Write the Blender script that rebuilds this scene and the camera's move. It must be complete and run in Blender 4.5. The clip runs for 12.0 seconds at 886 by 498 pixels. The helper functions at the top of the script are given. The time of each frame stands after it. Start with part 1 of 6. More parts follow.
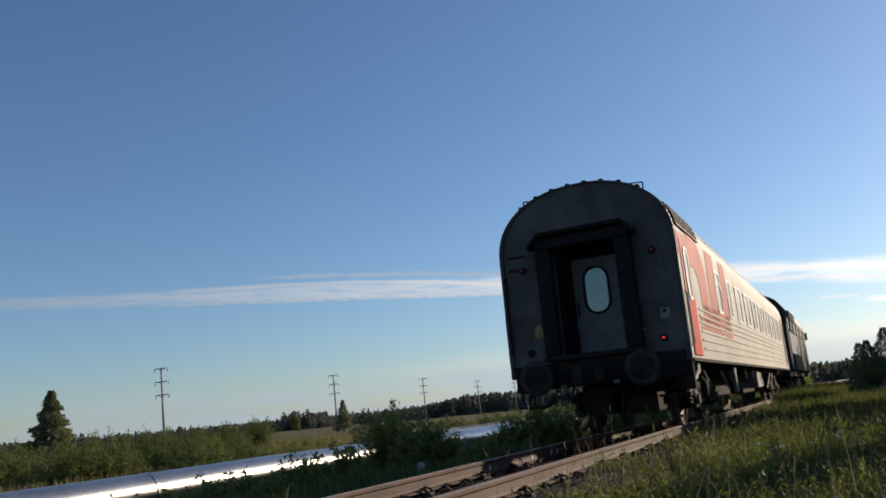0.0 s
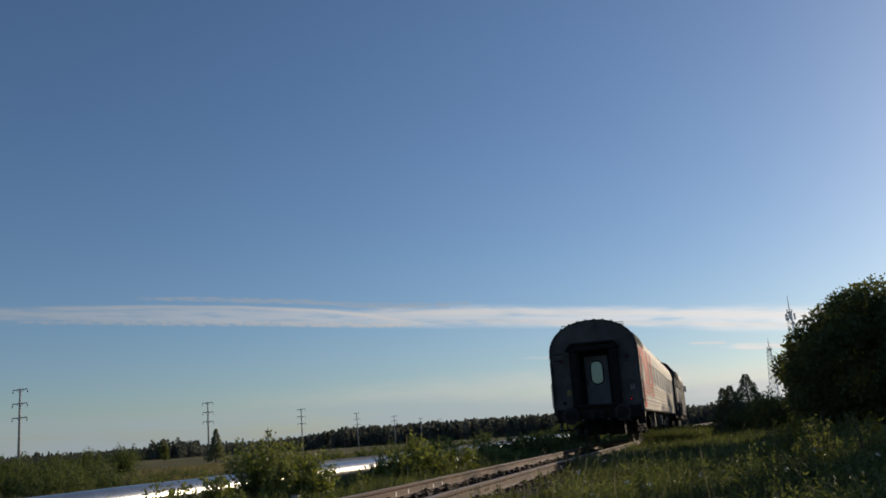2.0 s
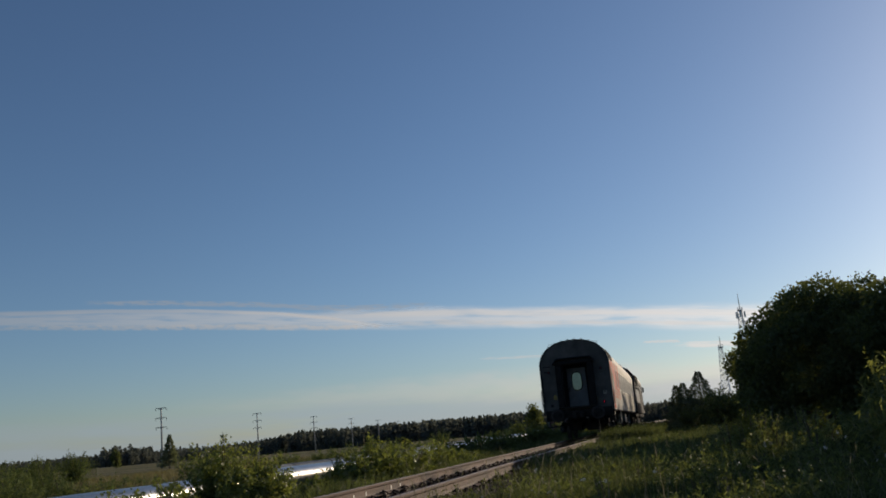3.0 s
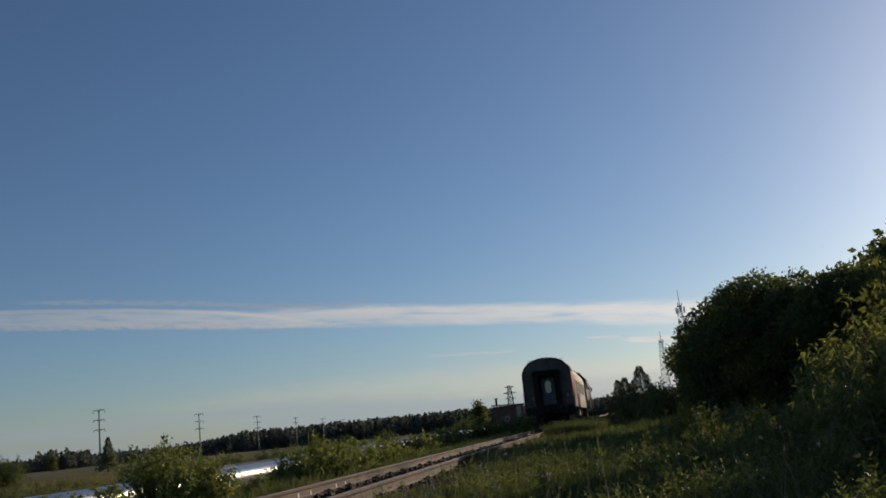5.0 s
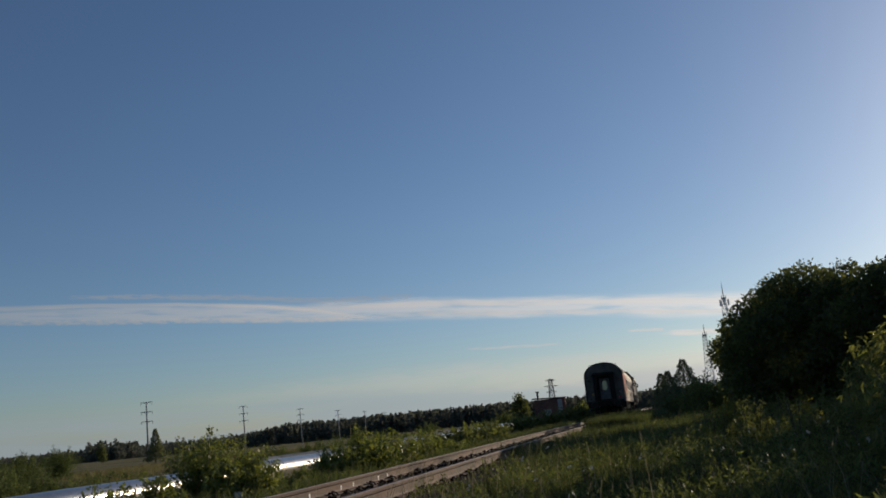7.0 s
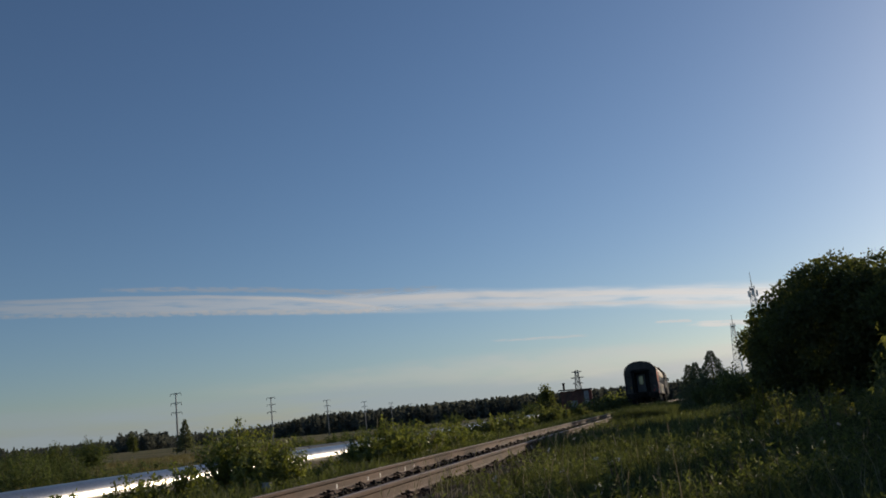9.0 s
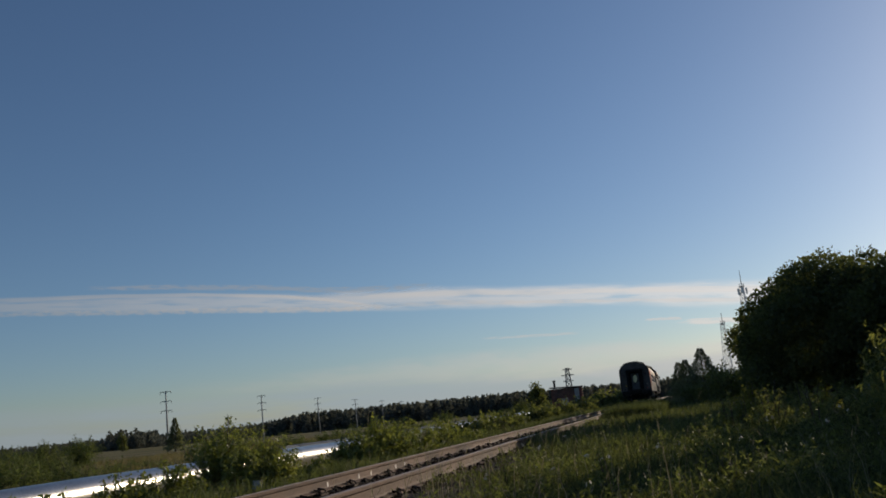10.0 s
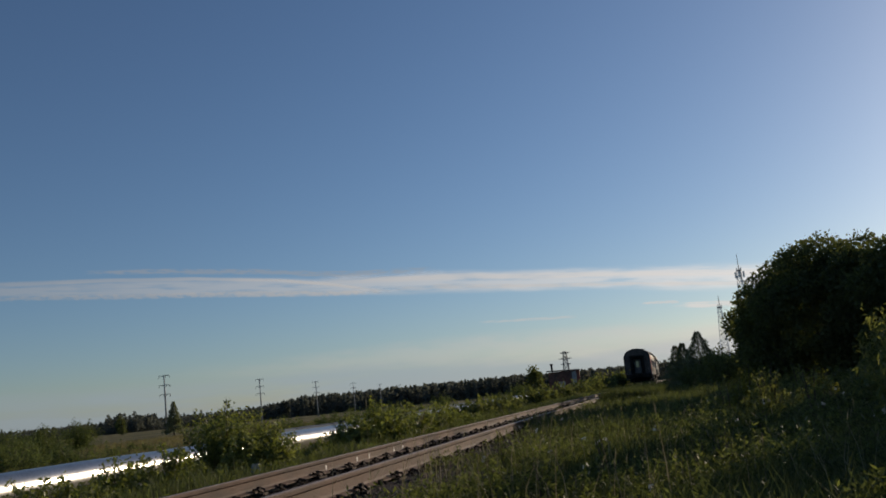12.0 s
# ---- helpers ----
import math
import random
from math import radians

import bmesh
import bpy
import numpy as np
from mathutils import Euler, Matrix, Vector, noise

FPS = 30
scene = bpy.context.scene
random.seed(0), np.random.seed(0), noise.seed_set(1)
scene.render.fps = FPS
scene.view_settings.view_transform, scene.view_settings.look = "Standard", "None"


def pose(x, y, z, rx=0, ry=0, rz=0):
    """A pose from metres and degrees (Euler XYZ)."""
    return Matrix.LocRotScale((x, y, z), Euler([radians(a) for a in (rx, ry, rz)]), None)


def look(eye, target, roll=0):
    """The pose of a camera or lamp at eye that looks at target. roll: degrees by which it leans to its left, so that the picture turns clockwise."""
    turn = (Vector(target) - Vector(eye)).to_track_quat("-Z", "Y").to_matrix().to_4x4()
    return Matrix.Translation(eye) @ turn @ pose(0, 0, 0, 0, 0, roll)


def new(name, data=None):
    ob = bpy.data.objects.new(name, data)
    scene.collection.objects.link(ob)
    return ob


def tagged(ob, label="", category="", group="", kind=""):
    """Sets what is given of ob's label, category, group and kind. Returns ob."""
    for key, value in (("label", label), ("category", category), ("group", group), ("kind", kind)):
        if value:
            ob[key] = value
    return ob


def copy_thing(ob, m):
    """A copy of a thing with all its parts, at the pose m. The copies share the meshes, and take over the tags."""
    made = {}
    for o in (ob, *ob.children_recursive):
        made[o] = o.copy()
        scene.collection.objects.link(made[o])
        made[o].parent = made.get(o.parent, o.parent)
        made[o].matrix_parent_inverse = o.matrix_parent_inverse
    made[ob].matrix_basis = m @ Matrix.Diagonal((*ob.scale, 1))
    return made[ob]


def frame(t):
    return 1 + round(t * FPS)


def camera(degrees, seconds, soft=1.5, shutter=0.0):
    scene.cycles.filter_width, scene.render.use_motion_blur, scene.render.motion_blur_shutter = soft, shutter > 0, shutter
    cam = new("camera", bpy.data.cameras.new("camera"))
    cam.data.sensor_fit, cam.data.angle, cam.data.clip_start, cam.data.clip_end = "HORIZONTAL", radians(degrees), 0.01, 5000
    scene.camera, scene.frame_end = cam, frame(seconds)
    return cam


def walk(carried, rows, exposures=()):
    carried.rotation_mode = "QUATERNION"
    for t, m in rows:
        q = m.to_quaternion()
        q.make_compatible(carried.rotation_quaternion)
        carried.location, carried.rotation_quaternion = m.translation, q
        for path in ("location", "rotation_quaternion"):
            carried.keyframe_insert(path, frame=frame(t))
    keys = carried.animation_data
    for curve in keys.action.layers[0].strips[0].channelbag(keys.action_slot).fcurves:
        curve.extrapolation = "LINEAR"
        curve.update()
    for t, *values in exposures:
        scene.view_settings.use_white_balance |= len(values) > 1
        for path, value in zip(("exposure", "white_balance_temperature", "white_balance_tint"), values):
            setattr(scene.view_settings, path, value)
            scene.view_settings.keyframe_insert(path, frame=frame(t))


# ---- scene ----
cam = camera(55.81, 12.0, 1.75)
# seconds, tilt, lean, heading of the hand-held camera on its spot beside the track
TURNS = [
    (0.0, 101.19, 5.27, 25.71),
    (0.5, 101.42, 3.62, 23.57),
    (1.0, 101.78, 3.61, 18.41),
    (1.5, 102.58, 3.31, 19.63),
    (2.0, 102.75, 3.79, 17.55),
    (2.5, 102.80, 4.19, 16.34),
    (3.0, 102.63, 4.79, 14.71),
    (3.2, 102.39, 5.11, 12.77),
    (4.8, 102.13, 5.72, 10.61),
    (5.0, 102.12, 5.73, 11.05),
    (5.5, 102.10, 5.54, 12.25),
    (6.0, 102.08, 5.51, 13.65),
    (6.5, 102.06, 5.38, 14.22),
    (7.0, 101.93, 5.51, 13.82),
    (8.8, 101.60, 5.31, 15.95),
    (9.0, 101.53, 5.42, 15.58),
    (9.5, 101.33, 5.35, 15.06),
    (10.0, 101.32, 5.54, 14.96),
    (10.5, 101.21, 5.48, 15.22),
    (11.0, 101.07, 5.44, 15.30),
    (11.5, 100.78, 5.64, 15.10),
    (12.0, 100.20, 5.62, 14.81),
]
# the clip's camera stops down as the dark train shrinks in its picture, and is set to a cool balance
LIGHT = [(0.0, 0.05), (0.5, -0.05), (1.0, -0.22), (1.5, -0.3), (2.0, -0.38), (3.0, -0.5), (5.0, -0.58), (12.0, -0.58)]
walk(cam, [(t, pose(0, 0, 1.126 - 0.028 * min(1, t / 5), rx, ry, rz)) for t, rx, ry, rz in TURNS], [(t, e + 0.06, 6350 + 24 * min(t, 5.0), 13) for t, e in LIGHT])

# ---- daylight: low evening sun, ahead and to the right of the track ----
SUN_AZ, SUN_EL = 34.0, 16.0
world = bpy.data.worlds.new("world")
scene.world = world
world.use_nodes = True
wn = world.node_tree.nodes
sky = wn.new("ShaderNodeTexSky")
sky.sky_type = "NISHITA"
sky.sun_disc = False
sky.sun_elevation = radians(SUN_EL)
sky.sun_rotation = radians(SUN_AZ)
sky.air_density, sky.dust_density, sky.ozone_density = 1.0, 0.5, 4.0
wn["Background"].inputs["Strength"].default_value = 0.114
world.node_tree.links.new(sky.outputs[0], wn["Background"].inputs["Color"])
sun = new("sun", bpy.data.lights.new("sun", "SUN"))
sun.data.energy, sun.data.angle, sun.data.color = 4.8, radians(0.6), (1.0, 0.83, 0.6)
SUN_DIR = Vector((math.sin(radians(SUN_AZ)) * math.cos(radians(SUN_EL)), math.cos(radians(SUN_AZ)) * math.cos(radians(SUN_EL)), math.sin(radians(SUN_EL))))
sun.matrix_world = look(SUN_DIR * 300, (0, 0, 0))

# ---- materials ----
def nodes_of(name):
    m = bpy.data.materials.new(name)
    m.use_nodes = True
    return m, m.node_tree.nodes, m.node_tree.links


def mat(name, c, rough=0.7, metal=0.0, var=0.25, scale=3.0, bump=0.0, bscale=40.0, c2=None, dirt=None, spec=0.5, coat=0.0, stretch=(1, 1, 1)):
    """Painted, stone or metal surface: grain and stains at two scales."""
    m, n, l = nodes_of(name)
    b = n["Principled BSDF"]
    tc = n.new("ShaderNodeTexCoord")
    mp = n.new("ShaderNodeMapping")
    mp.inputs["Scale"].default_value = stretch
    l.new(tc.outputs["Object"], mp.inputs[0])
    big, small = n.new("ShaderNodeTexNoise"), n.new("ShaderNodeTexNoise")
    big.inputs["Scale"].default_value, big.inputs["Detail"].default_value = scale, 6
    small.inputs["Scale"].default_value, small.inputs["Detail"].default_value = bscale, 3
    l.new(mp.outputs[0], big.inputs["Vector"]), l.new(mp.outputs[0], small.inputs["Vector"])
    ramp = n.new("ShaderNodeValToRGB")
    ramp.color_ramp.elements[0].position, ramp.color_ramp.elements[1].position = 0.32, 0.68
    lo = [v * (1 - var) for v in c]
    hi = c2 if c2 else [min(1, v * (1 + var)) for v in c]
    ramp.color_ramp.elements[0].color, ramp.color_ramp.elements[1].color = (*lo, 1), (*hi, 1)
    l.new(big.outputs["Fac"], ramp.inputs[0])
    mix = n.new("ShaderNodeMixRGB")
    mix.blend_type, mix.inputs[0].default_value = "OVERLAY", 0.35
    l.new(ramp.outputs[0], mix.inputs[1]), l.new(small.outputs["Fac"], mix.inputs[2])
    out = mix.outputs[0]
    if dirt:
        d = n.new("ShaderNodeTexNoise")
        d.inputs["Scale"].default_value, d.inputs["Detail"].default_value = scale * 0.45, 8
        l.new(mp.outputs[0], d.inputs["Vector"])
        dr = n.new("ShaderNodeValToRGB")
        dr.color_ramp.elements[0].position, dr.color_ramp.elements[1].position = 0.48, 0.72
        l.new(d.outputs["Fac"], dr.inputs[0])
        dm = n.new("ShaderNodeMixRGB")
        l.new(dr.outputs[0], dm.inputs[0]), l.new(out, dm.inputs[1])
        dm.inputs[2].default_value = (*dirt, 1)
        out = dm.outputs[0]
    l.new(out, b.inputs["Base Color"])
    b.inputs["Roughness"].default_value, b.inputs["Metallic"].default_value = rough, metal
    b.inputs["Specular IOR Level"].default_value = spec
    b.inputs["Coat Weight"].default_value = coat
    if bump:
        bp = n.new("ShaderNodeBump")
        bp.inputs["Strength"].default_value, bp.inputs["Distance"].default_value = bump, 0.02
        l.new(small.outputs["Fac"], bp.inputs["Height"]), l.new(bp.outputs[0], b.inputs["Normal"])
    return m


def leaf_mat(name, dark, light, glow=0.45, trans=(1.3, 1.3, 0.5), rough=0.75, spec=0.12):
    """Leaves and blades: every one a little different, and light shines through them."""
    m, n, l = nodes_of(name)
    b, out = n["Principled BSDF"], n["Material Output"]
    geo = n.new("ShaderNodeNewGeometry")
    ramp = n.new("ShaderNodeValToRGB")
    ramp.color_ramp.elements[0].color, ramp.color_ramp.elements[1].color = (*dark, 1), (*light, 1)
    tc = n.new("ShaderNodeTexCoord")
    big = n.new("ShaderNodeTexNoise")
    big.inputs["Scale"].default_value = 0.35
    l.new(tc.outputs["Object"], big.inputs["Vector"])
    avg = n.new("ShaderNodeMath")
    avg.operation = "MULTIPLY_ADD"
    l.new(geo.outputs["Random Per Island"], avg.inputs[0])
    avg.inputs[1].default_value = 0.6
    sub = n.new("ShaderNodeMath")
    sub.operation = "MULTIPLY_ADD"
    l.new(big.outputs["Fac"], sub.inputs[0])
    sub.inputs[1].default_value, sub.inputs[2].default_value = 1.2, -0.4
    l.new(sub.outputs[0], avg.inputs[2])
    l.new(avg.outputs[0], ramp.inputs[0])
    l.new(ramp.outputs[0], b.inputs["Base Color"])
    b.inputs["Roughness"].default_value = rough
    b.inputs["Specular IOR Level"].default_value = spec
    tl = n.new("ShaderNodeBsdfTranslucent")
    tint = n.new("ShaderNodeMixRGB")
    tint.blend_type, tint.inputs[0].default_value = "MULTIPLY", 1.0
    tint.inputs[2].default_value = (*trans, 1)
    l.new(ramp.outputs[0], tint.inputs[1]), l.new(tint.outputs[0], tl.inputs["Color"])
    ms = n.new("ShaderNodeMixShader")
    ms.inputs[0].default_value = glow
    l.new(b.outputs[0], ms.inputs[1]), l.new(tl.outputs[0], ms.inputs[2]), l.new(ms.outputs[0], out.inputs["Surface"])
    return m


def glow_mat(name, c, strength):
    m, n, l = nodes_of(name)
    b = n["Principled BSDF"]
    b.inputs["Base Color"].default_value = (*c, 1)
    b.inputs["Emission Color"].default_value, b.inputs["Emission Strength"].default_value = (*c, 1), strength
    return m


def ground_mat():
    """Meadow earth: grass tufts, straw and bare soil in uneven patches."""
    m, n, l = nodes_of("meadow")
    b = n["Principled BSDF"]
    tc = n.new("ShaderNodeTexCoord")
    a, c, d = (n.new("ShaderNodeTexNoise") for _ in range(3))
    for node, s in ((a, 0.035), (c, 0.6), (d, 14.0)):
        node.inputs["Scale"].default_value, node.inputs["Detail"].default_value = s, 6
        l.new(tc.outputs["Object"], node.inputs["Vector"])
    r1, r2 = n.new("ShaderNodeValToRGB"), n.new("ShaderNodeValToRGB")
    r1.color_ramp.elements[0].position, r1.color_ramp.elements[1].position = 0.4, 0.62
    r1.color_ramp.elements[0].color, r1.color_ramp.elements[1].color = (0.11, 0.1, 0.043, 1), (0.27, 0.215, 0.11, 1)
    r2.color_ramp.elements[0].position, r2.color_ramp.elements[1].position = 0.35, 0.7
    r2.color_ramp.elements[0].color, r2.color_ramp.elements[1].color = (0.045, 0.055, 0.02, 1), (0.13, 0.12, 0.05, 1)
    l.new(a.outputs["Fac"], r1.inputs[0]), l.new(c.outputs["Fac"], r2.inputs[0])
    mx = n.new("ShaderNodeMixRGB")
    mx.inputs[0].default_value = 0.4
    l.new(r1.outputs[0], mx.inputs[1]), l.new(r2.outputs[0], mx.inputs[2])
    my = n.new("ShaderNodeMixRGB")
    my.blend_type, my.inputs[0].default_value = "OVERLAY", 0.6
    l.new(mx.outputs[0], my.inputs[1]), l.new(d.outputs["Fac"], my.inputs[2])
    l.new(my.outputs[0], b.inputs["Base Color"])
    b.inputs["Roughness"].default_value = 0.95
    b.inputs["Specular IOR Level"].default_value = 0.1
    bp = n.new("ShaderNodeBump")
    bp.inputs["Strength"].default_value, bp.inputs["Distance"].default_value = 0.8, 0.1
    l.new(d.outputs["Fac"], bp.inputs["Height"]), l.new(bp.outputs[0], b.inputs["Normal"])
    return m


def cloud_mat(name, bright, soft, along, seed, low=0.42, high=0.62, sunny=1.0, thin=1.0, tint=(1.0, 0.955, 0.885), warped=1.5, rough=3.0, fine=(2.6, 3.2)):
    """Thin streaky cloud: dense in the middle of its strip, frayed towards the edges. UV: u along, v across."""
    m, n, l = nodes_of(name)
    out = n["Material Output"]
    n.remove(n["Principled BSDF"])
    uv = n.new("ShaderNodeUVMap")
    sep = n.new("ShaderNodeSeparateXYZ")
    l.new(uv.outputs[0], sep.inputs[0])
    mp, mq = n.new("ShaderNodeMapping"), n.new("ShaderNodeMapping")
    mp.inputs["Scale"].default_value, mp.inputs["Location"].default_value = (along * 0.5, 0.5, 1), (seed, seed * 0.7, 0)
    mq.inputs["Scale"].default_value, mq.inputs["Location"].default_value = (along * fine[0], fine[1], 1), (seed, 3.1, 0)
    mq.inputs["Rotation"].default_value = (0, 0, 0.06)
    nz, nf = n.new("ShaderNodeTexNoise"), n.new("ShaderNodeTexNoise")
    nz.inputs["Detail"].default_value, nf.inputs["Detail"].default_value = 5, 8
    nz.inputs["Scale"].default_value, nf.inputs["Scale"].default_value = 1, 1
    l.new(uv.outputs[0], mp.inputs[0]), l.new(uv.outputs[0], mq.inputs[0])
    l.new(mp.outputs[0], nz.inputs["Vector"]), l.new(mq.outputs[0], nf.inputs["Vector"])

    def math_node(op, a, b_, c_=None):
        k = n.new("ShaderNodeMath")
        k.operation = op
        for i, v in enumerate((a, b_, c_)):
            if v is None:
                continue
            if isinstance(v, (int, float)):
                k.inputs[i].default_value = v
            else:
                l.new(v, k.inputs[i])
        return k.outputs[0]

    # shape across the strip: dense in the middle, its edge bent and frayed by the noises
    warp = math_node("MULTIPLY_ADD", nz.outputs["Fac"], warped, -0.5 * warped)
    v = math_node("ADD", math_node("MULTIPLY_ADD", sep.outputs[1], 2.0, -1.0), warp)
    hump = math_node("SUBTRACT", 1.0, math_node("POWER", math_node("ABSOLUTE", v, 0), 1.6))
    ends = math_node("SUBTRACT", 1.0, math_node("POWER", math_node("ABSOLUTE", math_node("MULTIPLY_ADD", sep.outputs[0], 2.0, -1.0), 0), 6.0))
    edge = math_node("SUBTRACT", 1.0, math_node("POWER", math_node("ABSOLUTE", math_node("MULTIPLY_ADD", sep.outputs[1], 2.0, -1.0), 0), 4.0))
    tex = math_node("MAXIMUM", math_node("MULTIPLY_ADD", nf.outputs["Fac"], rough, 0.75 - 0.5 * rough), 0.05)
    dens = math_node("MULTIPLY", math_node("MULTIPLY", math_node("MULTIPLY", hump, edge), ends), tex)
    ramp = n.new("ShaderNodeMapRange")
    ramp.interpolation_type = "SMOOTHSTEP"
    ramp.inputs["From Min"].default_value, ramp.inputs["From Max"].default_value = low, high
    ramp.inputs["To Max"].default_value = soft
    l.new(dens, ramp.inputs["Value"])
    # sunlight is put into the glow: the end nearest the sun is brighter and denser
    power_ = math_node("MULTIPLY_ADD", sep.outputs[0], bright - bright * sunny, bright * sunny)
    cover = math_node("MULTIPLY", ramp.outputs[0], math_node("MULTIPLY_ADD", sep.outputs[0], thin - 1.0, 1.0))
    em, tr, mx = n.new("ShaderNodeEmission"), n.new("ShaderNodeBsdfTransparent"), n.new("ShaderNodeMixShader")
    em.inputs["Color"].default_value, em.inputs["Strength"].default_value = (*tint, 1), bright
    l.new(power_, em.inputs["Strength"])
    l.new(cover, mx.inputs[0]), l.new(tr.outputs[0], mx.inputs[1]), l.new(em.outputs[0], mx.inputs[2])
    l.new(mx.outputs[0], out.inputs["Surface"])
    return m


M_GROUND = ground_mat()
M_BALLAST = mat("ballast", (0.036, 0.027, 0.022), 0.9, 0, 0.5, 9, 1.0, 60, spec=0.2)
M_RAIL = mat("rail_rust", (0.062, 0.034, 0.023), 0.75, 0.0, 0.35, 5, 0.3, 90, c2=(0.11, 0.061, 0.041), stretch=(1, 0.3, 1))
M_RAILTOP = mat("rail_polished", (0.25, 0.18, 0.14), 0.55, 0.25, 0.15, 3, 0, 50)
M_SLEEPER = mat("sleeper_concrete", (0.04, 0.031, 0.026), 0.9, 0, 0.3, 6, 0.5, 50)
M_CLIP = mat("clip_iron", (0.03, 0.02, 0.016), 0.7, 0.5, 0.3, 20)
M_CHALK = mat("white_paint_mark", (0.75, 0.73, 0.7), 0.8, 0, 0.15, 30)
M_PIPE = mat("galvanised_sheet", (0.43, 0.42, 0.4), 0.3, 0.9, 0.12, 1.6, 0.06, 18)
M_PIPE_OLD = mat("tarred_wrap", (0.07, 0.075, 0.075), 0.6, 0.2, 0.3, 2)
M_CONC = mat("pole_concrete", (0.3, 0.3, 0.29), 0.9, 0, 0.2, 2, 0.2, 30)
M_STEEL = mat("galvanised_steel", (0.16, 0.165, 0.17), 0.6, 0.6, 0.2, 4)
M_MASTW = mat("mast_white", (0.75, 0.75, 0.74), 0.6, 0.2, 0.15, 2)
M_BARK = mat("bark", (0.09, 0.07, 0.05), 0.95, 0, 0.4, 8, 0.8, 30)
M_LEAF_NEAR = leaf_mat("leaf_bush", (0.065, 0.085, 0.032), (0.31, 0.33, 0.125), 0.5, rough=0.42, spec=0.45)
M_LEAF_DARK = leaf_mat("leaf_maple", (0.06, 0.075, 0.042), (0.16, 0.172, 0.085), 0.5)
M_LEAF_SCRUB = leaf_mat("leaf_willow", (0.06, 0.076, 0.036), (0.21, 0.225, 0.1), 0.45, (1.15, 1.28, 0.6))
M_LEAF_OSIER = leaf_mat("leaf_osier", (0.07, 0.085, 0.043), (0.28, 0.285, 0.14), 0.5, rough=0.5, spec=0.3)
M_LEAF_YEL = leaf_mat("leaf_weed", (0.08, 0.09, 0.03), (0.22, 0.21, 0.075), 0.5)
# haze and sun on the spruces are put into this lightened needle colour
M_NEEDLE_HAZED = leaf_mat("needle_hazed", (0.09, 0.105, 0.07), (0.21, 0.215, 0.135), 0.45, (1.15, 1.2, 0.7))
# distance haze is put into the far wood's paler, greyer leaf colour
M_FOREST_HAZED = leaf_mat("forest_leaf_hazed", (0.105, 0.115, 0.105), (0.135, 0.145, 0.13), 0.6, (1.0, 1.0, 0.85))
M_GRASS = leaf_mat("grass_blade", (0.018, 0.024, 0.013), (0.165, 0.175, 0.088), 0.44, (1.15, 1.25, 0.55))
M_HERB = leaf_mat("herb_leaf", (0.018, 0.026, 0.013), (0.215, 0.228, 0.1), 0.5, (1.2, 1.28, 0.52), 0.55, 0.14)
M_FIELD = leaf_mat("field_blade", (0.1, 0.092, 0.045), (0.25, 0.22, 0.115), 0.4, (1.1, 1.05, 0.7))
M_STRAW = leaf_mat("dry_stalk", (0.13, 0.12, 0.075), (0.34, 0.31, 0.21), 0.3, (1.1, 1.0, 0.8))
M_PETAL = mat("petal", (0.55, 0.5, 0.4), 0.8, 0, 0.1, 20)


# ---- mesh helpers ----
def part(name, bm, material, parent=None, label="", smooth=False):
    me = bpy.data.meshes.new(name)
    bm.normal_update()
    bm.to_mesh(me)
    bm.free()
    me.materials.append(material)
    if smooth:
        me.shade_smooth()
    ob = new(name, me)
    if parent is not None:
        ob.parent = parent
    if label:
        ob["label"] = label
    return ob


def put(bm, vs, fs):
    k = [bm.verts.new(v) for v in vs]
    for f in fs:
        try:
            bm.faces.new([k[i] for i in f])
        except ValueError:
            pass
    return k


def box(bm, x0, x1, y0, y1, z0, z1, bev=0.0):
    k = put(bm, [(x, y, z) for z in (z0, z1) for y in (y0, y1) for x in (x0, x1)],
            [(0, 2, 3, 1), (4, 5, 7, 6), (0, 1, 5, 4), (2, 6, 7, 3), (0, 4, 6, 2), (1, 3, 7, 5)])
    if bev:
        es = list({e for v in k for e in v.link_edges})
        bmesh.ops.bevel(bm, geom=es, offset=bev, segments=2, affect="EDGES", profile=0.5)
    return k


def tube(bm, a, b, r0, r1=None, seg=8, caps=True):
    a, b = Vector(a), Vector(b)
    r1 = r0 if r1 is None else r1
    q = (b - a).to_track_quat("Z", "Y")
    ra, rb = [], []
    for i in range(seg):
        w = 2 * math.pi * i / seg
        d = q @ Vector((math.cos(w), math.sin(w), 0))
        ra.append(bm.verts.new(a + d * r0)), rb.append(bm.verts.new(b + d * r1))
    for i in range(seg):
        j = (i + 1) % seg
        bm.faces.new((ra[i], ra[j], rb[j], rb[i]))
    if caps:
        bm.faces.new(ra[::-1]), bm.faces.new(rb)


def bar(bm, pts, r, seg=6):
    for p, q in zip(pts, pts[1:]):
        tube(bm, p, q, r, r, seg)


def extrude(bm, prof, y0, y1, cap0=True, cap1=True, close=True):
    """A profile of (x, z) drawn out along y."""
    a = [bm.verts.new((x, y0, z)) for x, z in prof]
    b = [bm.verts.new((x, y1, z)) for x, z in prof]
    n = len(prof)
    for i in range(n if close else n - 1):
        j = (i + 1) % n
        bm.faces.new((a[i], b[i], b[j], a[j]))
    if cap0:
        bm.faces.new(a)
    if cap1:
        bm.faces.new(b[::-1])


def empty(name, x=0, y=0, z=0, rz=0):
    e = new(name)
    e.empty_display_size = 0.3
    e.matrix_basis = pose(x, y, z, 0, 0, rz)
    return e


